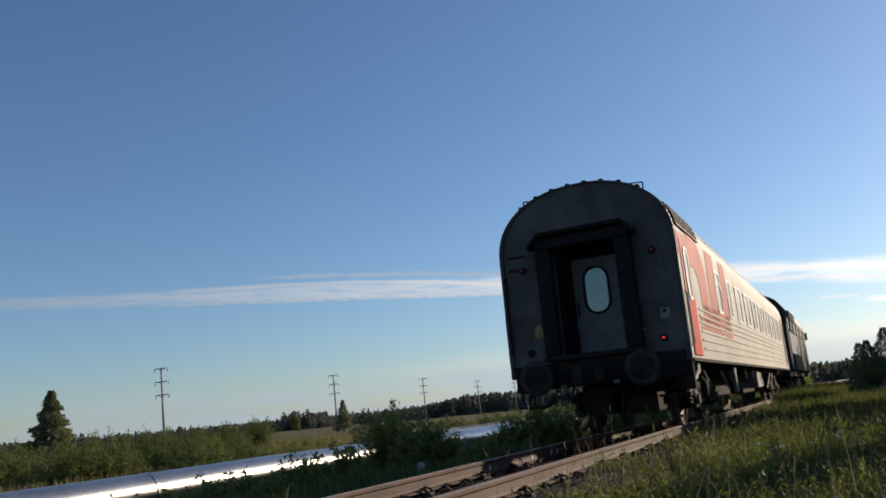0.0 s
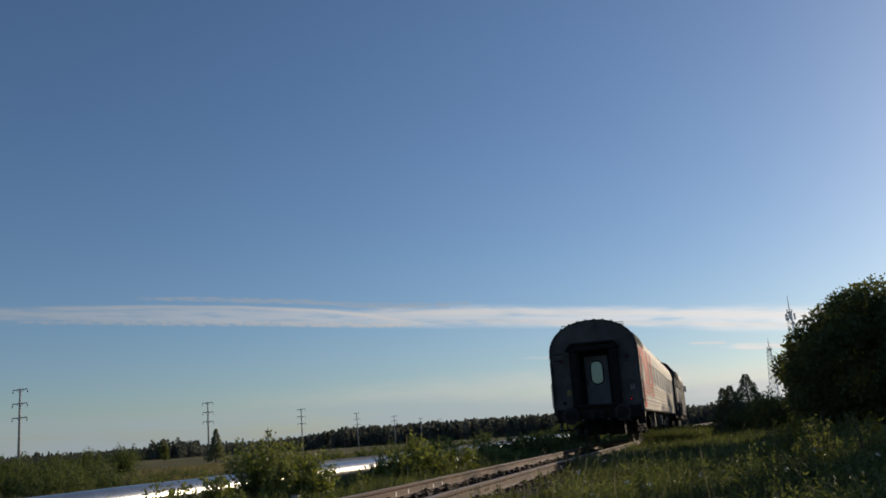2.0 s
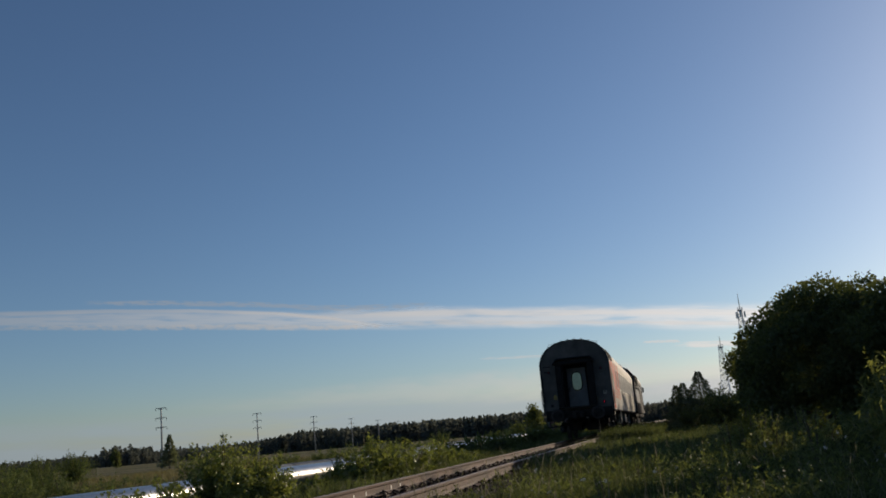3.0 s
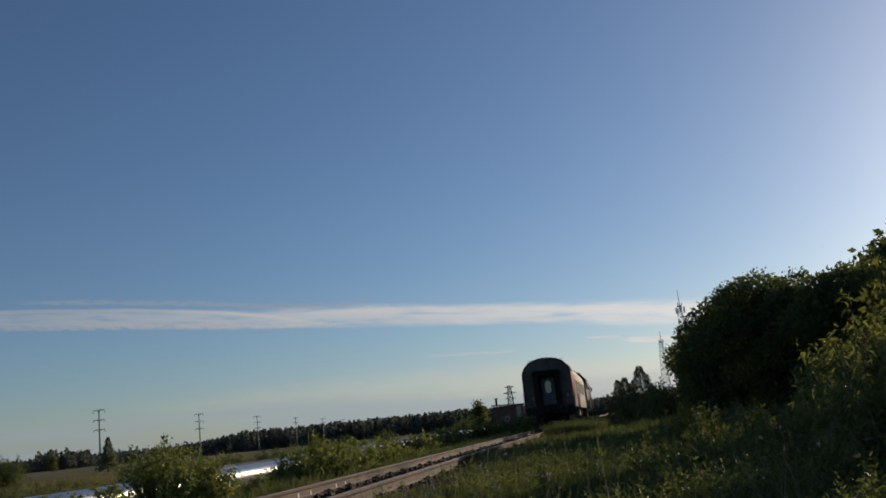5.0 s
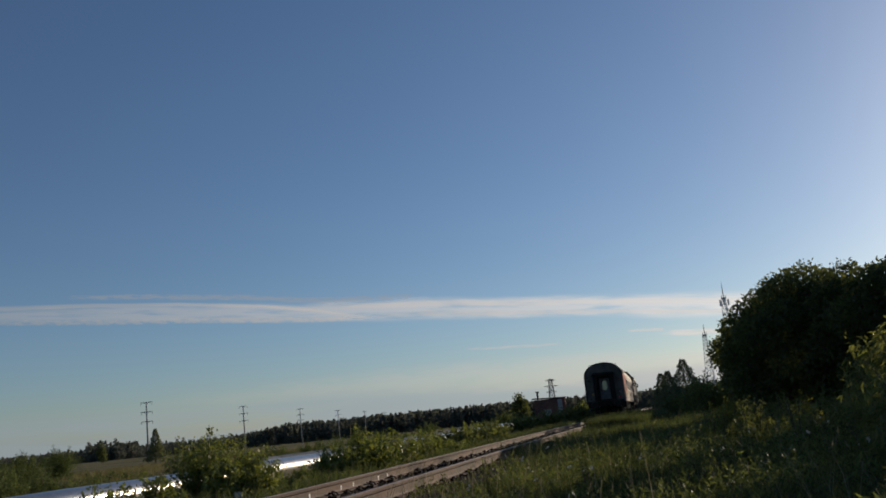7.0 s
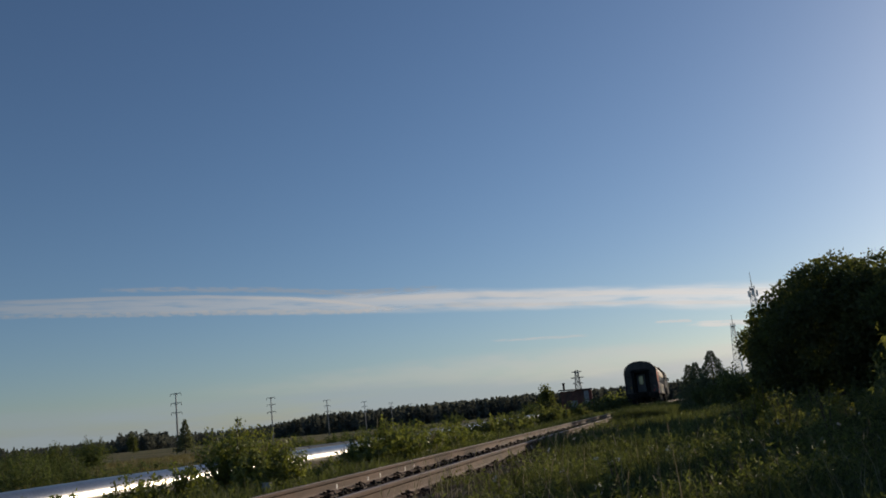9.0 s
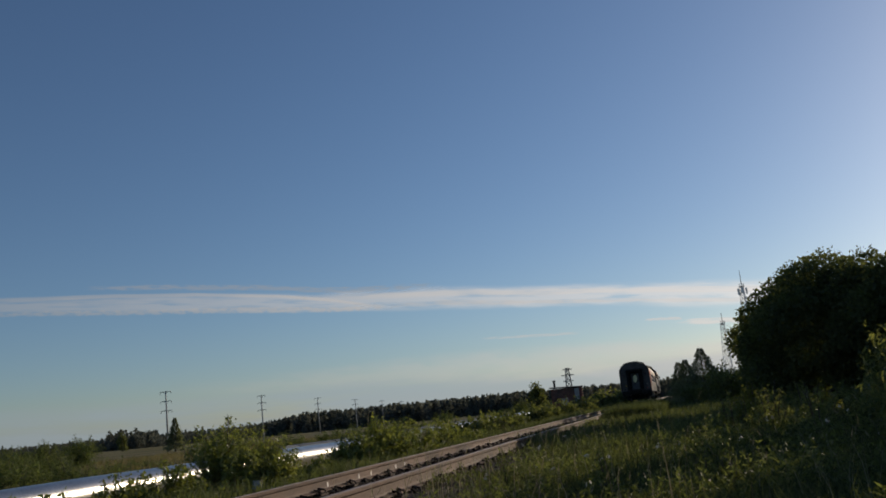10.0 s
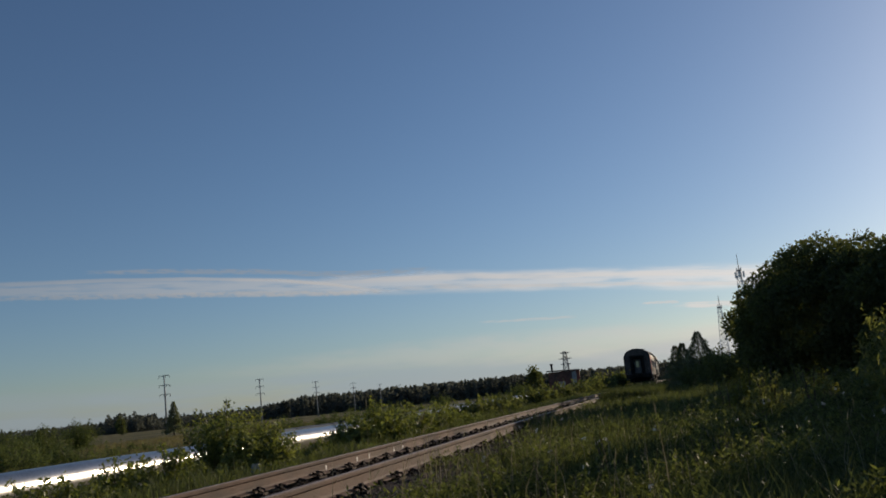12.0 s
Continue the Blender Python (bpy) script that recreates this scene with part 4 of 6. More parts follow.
    bogie(e, 3.6, 2.4), bogie(e, L - 3.6, 2.4)
    return e


def build_locomotive():
    e = empty("diesel_locomotive")
    tagged(e, "dark blue and grey diesel locomotive pulling the carriage", "locomotive", "train")
    L = 20.0
    bm = bmesh.new()
    prof = shell_profile(1.54, 1.12, 3.5, 4.55, 2.6)
    extrude(bm, prof, 0.5, L - 2.4, True, False, False)
    # cab with a raked nose
    a = [bm.verts.new((x, L - 2.4, z)) for x, z in prof]
    b = [bm.verts.new((x * 0.97, L - 1.0 - max(0, z - 2.4) * 0.5, z)) for x, z in prof]
    c = [bm.verts.new((x * 0.8, L - 0.4 - max(0, z - 2.3) * 0.62, 1.12 + (z - 1.12) * 0.98)) for x, z in prof]
    for p, q in ((a, b), (b, c)):
        for i in range(len(prof) - 1):
            bm.faces.new((p[i], q[i], q[i + 1], p[i + 1]))
    bm.faces.new(c[::-1])
    bm.faces.new([bm.verts.new((x, 0.5, z)) for x, z in prof])
    part("body", bm, M_LOCO, e, "dark blue steel locomotive body", True)
    for y0, y1, z0, z1, m_, nm in ((1.2, 2.0, 1.25, 3.2, M_LOCO_GREY, "side_panel"), (2.6, 9.2, 1.9, 2.9, M_LOCO_PALE, "side_panel"), (10.0, 13.6, 1.3, 2.9, M_LOCO_GREY, "side_panel"), (14.4, 15.2, 1.25, 3.1, M_LOCO, "cab_door")):
        for s in (1, -1):
            bm = bmesh.new()
            x = s * 1.54
            box(bm, min(x, x + s * 0.012), max(x, x + s * 0.012), y0, y1, z0, z1, 0.004)
            part(nm, bm, m_, e, "weathered grey side panel")
    for y, w in ((2.4, 0.9), (4.6, 0.9), (7.0, 1.3), (9.4, 1.3), (12.6, 1.3), (15.9, 1.0)):
        for s in (1, -1):
            side_window(e, y, w, 2.98, 3.46, s, "engine_room_window", False)
    for y0, y1, z, w in ((0.8, 3.2, 4.56, 1.5), (4.2, 7.4, 4.52, 1.7), (8.0, 12.4, 4.62, 1.9)):
        bm = bmesh.new()
        box(bm, -w / 2, w / 2, y0, y1, 4.3, z + 0.14, 0.06)
        part("roof_hatch", bm, M_LOCO, e, "dark raised roof hatch")
    for y in (9.0, 11.0):
        bm = bmesh.new()
        tube(bm, (0.35, y, 4.5), (0.35, y, 4.86), 0.2, 0.2, 14)
        part("exhaust", bm, M_RUBBER, e, "sooty exhaust stack")
    bm = bmesh.new()
    for k in range(9):
        box(bm, 1.44, 1.56, 4.3 + 0.5 * k, 4.7 + 0.5 * k, 3.62, 3.98, 0.01)
    part("radiator_shutter", bm, M_RUBBER, e, "dark radiator shutters")
    bm = bmesh.new()
    box(bm, -1.4, 1.4, 0.4, L - 0.6, 0.85, 1.12)
    box(bm, -1.2, 1.2, 7.2, 12.0, 0.3, 0.85, 0.1)
    part("fuel_tank", bm, M_UNDER, e, "black fuel tank and underframe")
    bm = bmesh.new()
    box(bm, -0.6, 0.6, 0.1, 0.5, 1.4, 3.3, 0.05)
    part("gangway", bm, M_RUBBER, e, "black gangway")
    for s in (-1, 1):
        bm = bmesh.new()
        tube(bm, (s * 0.88, 0.4, 1.06), (s * 0.88, -0.2, 1.06), 0.14, 0.12, 14)
        tube(bm, (s * 0.88, -0.2, 1.06), (s * 0.88, -0.26, 1.06), 0.26, 0.26, 20)
        part("buffer", bm, M_UNDER, e, "black buffer")
        bm = bmesh.new()
        bar(bm, [(s * 1.56, 14.2, 1.2), (s * 1.62, 14.2, 1.25), (s * 1.62, 14.2, 2.6), (s * 1.56, 14.2, 2.65)], 0.02)
        part("cab_rail", bm, M_PALE, e, "pale cab handrail")
        bm = bmesh.new()
        bar(bm, [(s * 1.54, 15.6, 3.4), (s * 1.7, 15.7, 3.35)], 0.02)
        box(bm, s * 1.7 - 0.07, s * 1.7 + 0.07, 15.66, 15.74, 2.95, 3.4, 0.02)
        part("cab_mirror", bm, M_RUBBER, e, "black cab mirror")
    bogie(e, 4.2, 3.6, 0.52, 3), bogie(e, 15.2, 3.6, 0.52, 3)
    return e


carriage = build_carriage()
locomotive = build_locomotive()

# ---- power line, masts, hut, pipe ----
def build_pole():
    e = empty("power_pole")
    tagged(e, "tall grey concrete power pole with three steel crossarms", "power pole", "poles of the power line")
    bm = bmesh.new()
    tube(bm, (0, 0, -0.5), (0, 0, 13.2), 0.26, 0.13, 12)
    part("shaft", bm, M_CONC, e, "tapered grey concrete shaft", True)
    for z, w in ((13.05, 1.25), (10.95, 1.25), (8.85, 1.25)):
        bm = bmesh.new()
        box(bm, -w, w, -0.06, 0.06, z - 0.07, z + 0.07)
        bar(bm, [(-w * 0.5, 0, z - 0.02), (0, 0, z - 0.5), (w * 0.5, 0, z - 0.02)], 0.03, 4)
        arm = part("crossarm", bm, M_STEEL, e, "grey steel crossarm")
        for s in (-1, 1):
            bm = bmesh.new()
            tube(bm, (s * w, 0, z - 0.05), (s * w, 0, z - 0.2), 0.03, 0.03, 6)
            for q in range(3):
                tube(bm, (s * w, 0, z - 0.2 - 0.13 * q), (s * w, 0, z - 0.28 - 0.13 * q), 0.12, 0.06, 8)
            part("insulator", bm, M_STEEL, arm, "dark hanging insulator")
    return e


pole = build_pole()
PHI, STEP = radians(8.5), 66.0
for k in range(9):
    x, y = -98.6 - k * STEP * math.sin(PHI), 103.0 + k * STEP * math.cos(PHI)
    m = pose(x, y, -0.55, 0, -1.2 + 0.3 * (k % 3 - 1), math.degrees(PHI) + (k * 7 % 5 - 2))
    if k == 0:
        pole.matrix_basis = m
    else:
        copy_thing(pole, m)


def lattice(bm, h, w0, w1, n, r, legs=4, z0=0.0):
    """Legs and bracing of a tapering mast."""
    def corner(k, z):
        f = (z - z0) / (h - z0)
        w = (w0 + (w1 - w0) * f) / 2
        a = 2 * math.pi * (k + 0.5) / legs
        return (w * 1.414 * math.cos(a), w * 1.414 * math.sin(a), z)
    for k in range(legs):
        tube(bm, corner(k, z0), corner(k, h), r * 1.5, r, 5)
    zs = [z0 + (h - z0) * (1 - (1 - i / n) ** 1.25) for i in range(n + 1)]
    for a, b in zip(zs, zs[1:]):
        for k in range(legs):
            tube(bm, corner(k, a), corner(k + 1, b), r * 0.7, r * 0.7, 4)
            tube(bm, corner(k + 1, a), corner(k, b), r * 0.7, r * 0.7, 4)
            tube(bm, corner(k, b), corner(k + 1, b), r * 0.7, r * 0.7, 4)


def telecom_mast(az, dist, h, label, w0, platform):
    x, y = -dist * math.sin(radians(az)), dist * math.cos(radians(az))
    e = empty("telecom_mast", x, y, 0)
    tagged(e, label, "telecom mast", "telecom masts")
    bm = bmesh.new()
    lattice(bm, h * 0.86, w0, 1.2, 14, 0.1, 3)
    part("lattice", bm, M_MASTW, e, "pale lattice shaft")
    bm = bmesh.new()
    tube(bm, (0, 0, h * 0.86 - 0.4), (0, 0, h * 0.86), 0.75, 0.85, 10)
    for k in range(8):
        a = k * math.pi / 4
        tube(bm, (0.8 * math.cos(a), 0.8 * math.sin(a), h * 0.86), (0.8 * math.cos(a), 0.8 * math.sin(a), h * 0.86 + 0.9), 0.05, 0.05, 4)
    part("platform", bm, M_STEEL, e, "round service platform")
    bm = bmesh.new()
    tube(bm, (0, 0, h * 0.86), (0, 0, h), 0.16, 0.07, 6)
    part("antenna_rod", bm, M_STEEL, e, "thin antenna rod")
    if platform:
        for k in range(3):
            a = k * 2.1 + 0.4
            bm = bmesh.new()
            box(bm, 1.5 * math.cos(a) - 0.3, 1.5 * math.cos(a) + 0.3, 1.5 * math.sin(a) - 0.2, 1.5 * math.sin(a) + 0.2, h * 0.86 - 2.6, h * 0.86 - 0.5, 0.05)
            part("panel_antenna", bm, M_MASTW, e, "white panel antenna")
        for k, z in enumerate((0.8, 0.76)):
            bm = bmesh.new()
            tube(bm, (-1.1 + 1.6 * k, -1.2, h * z), (-1.1 + 1.6 * k, -1.5, h * z), 0.55, 0.45, 14)
            part("dish", bm, M_MASTW, e, "round white dish antenna")


telecom_mast(-4.02, 330, 29.0, "slender pale lattice telecom mast behind the trees", 3.6, False)
telecom_mast(-5.55, 300, 40.0, "tall telecom mast with antennas rising behind the trees", 4.0, True)


def pylon():
    d = 520.0
    e = empty("pylon", -d * math.sin(radians(6.34)), d * math.cos(radians(6.34)), -0.5, 12)
    tagged(e, "distant grey steel lattice power pylon over the woods", "pylon")
    bm = bmesh.new()
    lattice(bm, 23.0, 5.0, 1.8, 7, 0.17)
    part("lattice", bm, M_STEEL, e, "grey lattice tower")
    for z, w in ((22.3, 3.0), (18.8, 4.0), (15.4, 3.2)):
        bm = bmesh.new()
        for s in (-1, 1):
            bar(bm, [(0, 0.6, z + 0.5), (s * w, 0, z), (0, 0.6, z - 0.5)], 0.14, 4)
            bar(bm, [(0, -0.6, z + 0.5), (s * w, 0, z), (0, -0.6, z - 0.5)], 0.14, 4)
        part("crossarm", bm, M_STEEL, e, "lattice crossarm")


pylon()

M_PALE = mat("worn_white_paint", (0.3, 0.29, 0.28), 0.7, 0, 0.2, 6)
M_HUT = mat("brown_boards", (0.16, 0.07, 0.05), 0.85, 0, 0.3, 1.5, 0.3, 12, dirt=(0.05, 0.04, 0.035))
M_HUT_RED = mat("red_boards", (0.2, 0.06, 0.04), 0.8, 0, 0.25, 1.5)
M_TARPAPER = mat("roof_felt", (0.04, 0.038, 0.038), 0.9, 0, 0.3, 2)


def build_hut():
    e = empty("trackside_hut", -12.3, 107.0, -0.45, 5)
    tagged(e, "low brown wooden trackside hut with a stovepipe and pale end panel", "hut")
    bm = bmesh.new()
    box(bm, -1.95, 1.95, 0, 3.0, 0, 3.55)
    part("wall", bm, M_HUT, e, "dark brown board wall")
    for k in range(13):
        bm = bmesh.new()
        box(bm, -1.94 + 0.3 * k, -1.68 + 0.3 * k, -0.025, 0, 0.1, 3.5)
        part("board", bm, M_HUT, e)
    bm = bmesh.new()
    put(bm, [(-2.15, -0.25, 3.62), (2.1, -0.25, 3.5), (2.1, 3.2, 3.6), (-2.15, 3.2, 3.75), (-2.15, -0.25, 3.74), (2.1, -0.25, 3.62), (2.1, 3.2, 3.72), (-2.15, 3.2, 3.87)],
        [(0, 3, 2, 1), (4, 5, 6, 7), (0, 1, 5, 4), (1, 2, 6, 5), (2, 3, 7, 6), (3, 0, 4, 7)])
    part("roof", bm, M_TARPAPER, e, "dark felt roof")
    bm = bmesh.new()
    tube(bm, (-1.45, 0.9, 3.6), (-1.45, 0.9, 4.45), 0.13, 0.13, 10)
    ch = part("stovepipe", bm, M_RUBBER, e, "black stovepipe")
    bm = bmesh.new()
    tube(bm, (-1.45, 0.9, 4.45), (-1.45, 0.9, 4.62), 0.17, 0.24, 10)
    part("cowl", bm, M_RUBBER, ch, "round stovepipe cowl")
    bm = bmesh.new()
    box(bm, 1.0, 1.55, -0.06, -0.026, 1.2, 3.42, 0.01)
    part("panel", bm, M_PALE, e, "pale panel on the hut's end")
    bm = bmesh.new()
    box(bm, 1.56, 1.95, -0.05, -0.026, 1.2, 3.45, 0.01)
    part("red_panel", bm, M_HUT_RED, e, "red-brown corner board")
    bm = bmesh.new()
    box(bm, -0.7, 0.1, -0.05, -0.026, 1.2, 2.3, 0.01)
    part("window", bm, M_PALE, e, "pale boarded window")


build_hut()


def pipe_line(name, label, x, z0, r, y0, y1, mtl, rise):
    """Above-ground heating pipe in lengths of sheet-metal cladding on low concrete blocks."""
    e = empty(name)
    tagged(e, label, "pipeline", "heating pipeline")
    n = int((y1 - y0) / 4.0)

    def z(y):
        return z0 + max(0.0, y - 45) * rise
    for k in range(n):
        a, b = y0 + 4.0 * k, y0 + 4.0 * k + 4.0
        bm = bmesh.new()
        dz = 0.012 * math.sin(k * 2.3)
        tube(bm, (x + dz, a, z(a) + dz), (x - dz, b + 0.03, z(b) - dz), r, r * 0.994, 28, k in (0, n - 1))
        part("cladding_length", bm, mtl, e, "", True)
        bm = bmesh.new()
        tube(bm, (x, b - 0.04, z(b)), (x, b + 0.05, z(b)), r + 0.012, r + 0.012, 28)
        part("joint_band", bm, mtl, e, "", False)
        if k % 2 == 0:
            bm = bmesh.new()
            zb = z(a) - r + 0.04
            box(bm, x - 0.35, x + 0.35, a + 1.7, a + 2.2, ground_z(x, a) - 0.2, zb, 0.03)
            part("support_block", bm, M_CONC, e, "grey concrete support block")
    return e


pipe_line("heating_pipe", "shiny galvanised above-ground heating pipe beside the railway", -14.0, 0.06, 0.42, -6.0, 146.0, M_PIPE, 0.0075)
pipe_line("heating_pipe", "dark wrapped heating pipe behind the shiny one", -15.3, 0.17, 0.38, 29.0, 73.0, M_PIPE_OLD, 0.008)


def marker_post():
    e = empty("marker_post", -7.3, 14.1, ground_z(-7.3, 14.1) - 0.2)
    tagged(e, "short grey marker post with a white painted top", "marker post")
    bm = bmesh.new()
    box(bm, -0.08, 0.08, -0.06, 0.06, -0.15, 0.36, 0.012)
    part("post", bm, M_CONC, e, "grey concrete post")
    bm = bmesh.new()
    put(bm, [(-0.083, -0.063, 0.36), (0.083, -0.063, 0.36), (0.083, 0.063, 0.36), (-0.083, 0.063, 0.36), (-0.07, -0.05, 0.5), (0.07, -0.05, 0.5), (0.07, 0.05, 0.47), (-0.07, 0.05, 0.47)],
        [(0, 3, 2, 1), (4, 5, 6, 7), (0, 1, 5, 4), (1, 2, 6, 5), (2, 3, 7, 6), (3, 0, 4, 7)])
    part("cap", bm, M_PALE, e, "white painted cap")


marker_post()

# ---- trees, shrubs and grass ----
def leaf_cloud(name, mtl, lobes, n, size, g, shape=1.0, droop=0.0, hollow=0.4):
    """A crown of n single leaves spread over overlapping lobes (x, y, z, rx, ry, rz), thinning inwards."""
    lobes = np.array(lobes, float)
    vol = lobes[:, 3] * lobes[:, 4] + lobes[:, 4] * lobes[:, 5]
    k = g.choice(len(lobes), n, p=vol / vol.sum())
    d = g.normal(0, 1, (n, 3))
    d /= np.linalg.norm(d, axis=1)[:, None]
    rad = (hollow + (1 - hollow) * g.uniform(0, 1, n) ** 0.7) * (1 + np.clip(0.08 * g.normal(0, 1, n), -0.2, 0.12))
    c = lobes[k, :3] + d * lobes[k, 3:] * rad[:, None]
    # twigs: leaves gather in small bunches
    bunch = g.integers(0, max(2, n // 7), n)
    off = np.clip(g.normal(0, 1, (bunch.max() + 1, 3)), -1.3, 1.3)
    c += off[bunch] * size * 0.7
    u = d + 0.9 * g.normal(0, 1, (n, 3))
    u[:, 2] -= droop
    u /= np.linalg.norm(u, axis=1)[:, None]
    w = np.cross(u, g.normal(0, 1, (n, 3)))
    w /= np.linalg.norm(w, axis=1)[:, None]
    s = size * g.uniform(0.55, 1.35, n)[:, None]
    v = np.stack([c, c + u * s * 0.45 + w * s * 0.3 * shape, c + u * s, c + u * s * 0.45 - w * s * 0.3 * shape], 1)
    q = np.arange(n * 4).reshape(n, 4)
    return quick_mesh(name, v.reshape(-1, 3), q, mtl)


def branch(bm, a, b, r0, r1, rnd, bends=3, wob=0.12):
    a, b = Vector(a), Vector(b)
    L = (b - a).length
    pts = [a.lerp(b, i / bends) + (Vector((rnd.uniform(-1, 1), rnd.uniform(-1, 1), rnd.uniform(-0.5, 0.5))) * wob * L * (0 < i < bends) * 0.5) for i in range(bends + 1)]
    for i, (p, q) in enumerate(zip(pts, pts[1:])):
        f0, f1 = i / bends, (i + 1) / bends
        tube(bm, p, q, r0 + (r1 - r0) * f0, r0 + (r1 - r0) * f1, 6, False)


def shrub(name, label, category, x, y, w, d, h, n, leaf, mtl, seed, lobes=7, group="", droop=0.2, stems=6, base=None, shape=1.0, low=0.16):
    rnd, g = random.Random(seed), np.random.default_rng(seed)
    e = empty(name, x, y, ground_z(x, y) if base is None else base)
    tagged(e, label, category, group)
    lb = []
    for k in range(lobes):
        a = rnd.uniform(0, 6.283)
        f = rnd.uniform(0.15, 0.72)
        r = rnd.uniform(0.26, 0.48)
        z = h * rnd.uniform(low + 0.12, 1 - r * 0.75)
        lb.append((w / 2 * f * math.cos(a), d / 2 * f * math.sin(a), z, w / 2 * r * 1.35, d / 2 * r * 1.35, h * r * 0.72))
    lb.append((0, 0, h * 0.42, w * 0.36, d * 0.36, h * 0.36))
    # a few leafy shoots above the outline
    for k in range(max(2, lobes // 2)):
        a = rnd.uniform(0, 6.283)
        f = rnd.uniform(0.1, 0.6)
        lb.append((w / 2 * f * math.cos(a), d / 2 * f * math.sin(a), h * rnd.uniform(0.82, 1.0), w * 0.05, d * 0.05, h * 0.14))
    me = leaf_cloud("foliage", mtl, lb, n, leaf, g, shape, droop)
    o = new("foliage", me)
    o.parent = e
    for k in range(stems):
        q = lb[k % len(lb)]
        bm = bmesh.new()
        branch(bm, (rnd.uniform(-0.12, 0.12) * w, rnd.uniform(-0.12, 0.12) * d, -0.1), (q[0], q[1], q[2] + q[5] * 0.4), 0.012 + 0.012 * h, 0.006, rnd)
        part("stem", bm, M_BARK, e, "thin brown stem")
    return e


def leaves_on(name, mtl, curves, per, twig, leaf, g, shape, droop):
    """Single folded leaves along arching shoots: curves (n, 3, 3) of root, bend and tip."""
    n = len(curves)
    t = g.uniform(0.12, 1.0, (n, per)) ** 0.8
    a, b, c = (curves[:, k][:, None] for k in range(3))
    tt = t[..., None]
    p = a * (1 - tt) ** 2 + b * 2 * tt * (1 - tt) + c * tt ** 2
    d = g.normal(0, 1, (n, per, 3))
    d /= np.linalg.norm(d, axis=2)[..., None]
    p = p + d * twig * g.uniform(0.1, 1.0, (n, per, 1)) * (1.15 - 0.75 * tt)
    u = d + 0.5 * g.normal(0, 1, (n, per, 3)) + np.array((0, 0, 0.15 - droop))
    u /= np.linalg.norm(u, axis=2)[..., None]
    w = np.cross(u, np.array((0, 0, 1.0)) + 0.45 * g.normal(0, 1, (n, per, 3)))
    w /= np.linalg.norm(w, axis=2)[..., None]
    f = np.cross(w, u)
    s = leaf * g.uniform(0.55, 1.3, (n, per, 1)) * (1.1 - 0.35 * tt)
    lift = f * s * 0.1
    v = np.stack([p, p + u * s * 0.42 + w * s * 0.3 * shape + lift, p + u * s - f * s * 0.12, p + u * s * 0.42 - w * s * 0.3 * shape + lift], 2).reshape(-1, 3)
    i = np.arange(n * per)[:, None] * 4
    return quick_mesh(name, v, np.concatenate([i + np.array([[0, 1, 2]]), i + np.array([[0, 2, 3]])]), mtl)


def leafy_bush(name, label, category, x, y, w, d, h, shoots, per, leaf, mtl, seed, group="", droop=0.4, shape=1.0, twig=0.14, stems=8, base=None, fill=0.4):
    """A bush of many arching shoots from one stool, each set with its own leaves; the tallest stand out over the rest."""
    rnd, g = random.Random(seed), np.random.default_rng(seed)
    e = empty(name, x, y, ground_z(x, y) if base is None else base)
    tagged(e, label, category, group)
    a = g.uniform(0, 6.283, shoots)
    f = np.sqrt(g.uniform(0.0, 1, shoots))
    low = g.uniform(0, 1, shoots) < fill
    top = h * (1 - 0.42 * f ** 2) * np.where(low, g.uniform(0.3, 0.75, shoots), g.uniform(0.72, 0.95, shoots))
    top[:3] = h * np.array((1.0, 0.94, 0.9))
    f[:3] = (0.25, 0.45, 0.5)
    tip = np.stack([w / 2 * f * np.cos(a), d / 2 * f * np.sin(a), top], 1)
    root = tip * np.array((0.22, 0.22, 0)) + np.array((0, 0, -0.05))
    bend = root + (tip - root) * np.array((0.3, 0.3, 0.72)) + g.normal(0, 0.05, (shoots, 3)) * h
    curves = np.stack([root, bend, tip], 1)
    o = new("foliage", leaves_on("foliage", mtl, curves, per, twig, leaf, g, shape, droop))
    o.parent = e
    for k in range(min(stems, shoots)):
        bm = bmesh.new()
        pts = [curves[k, 0] * (1 - t) ** 2 + curves[k, 1] * 2 * t * (1 - t) + curves[k, 2] * t * t for t in (0, 0.25, 0.5, 0.75, 1)]
        for q, (p0, p1) in enumerate(zip(pts, pts[1:])):
            r = 0.006 + 0.008 * h
            tube(bm, p0, p1, r * (1 - q / 5), r * (1 - (q + 1) / 5), 5, False)
        part("stem", bm, M_BARK, e, "thin brown stem")
    return e


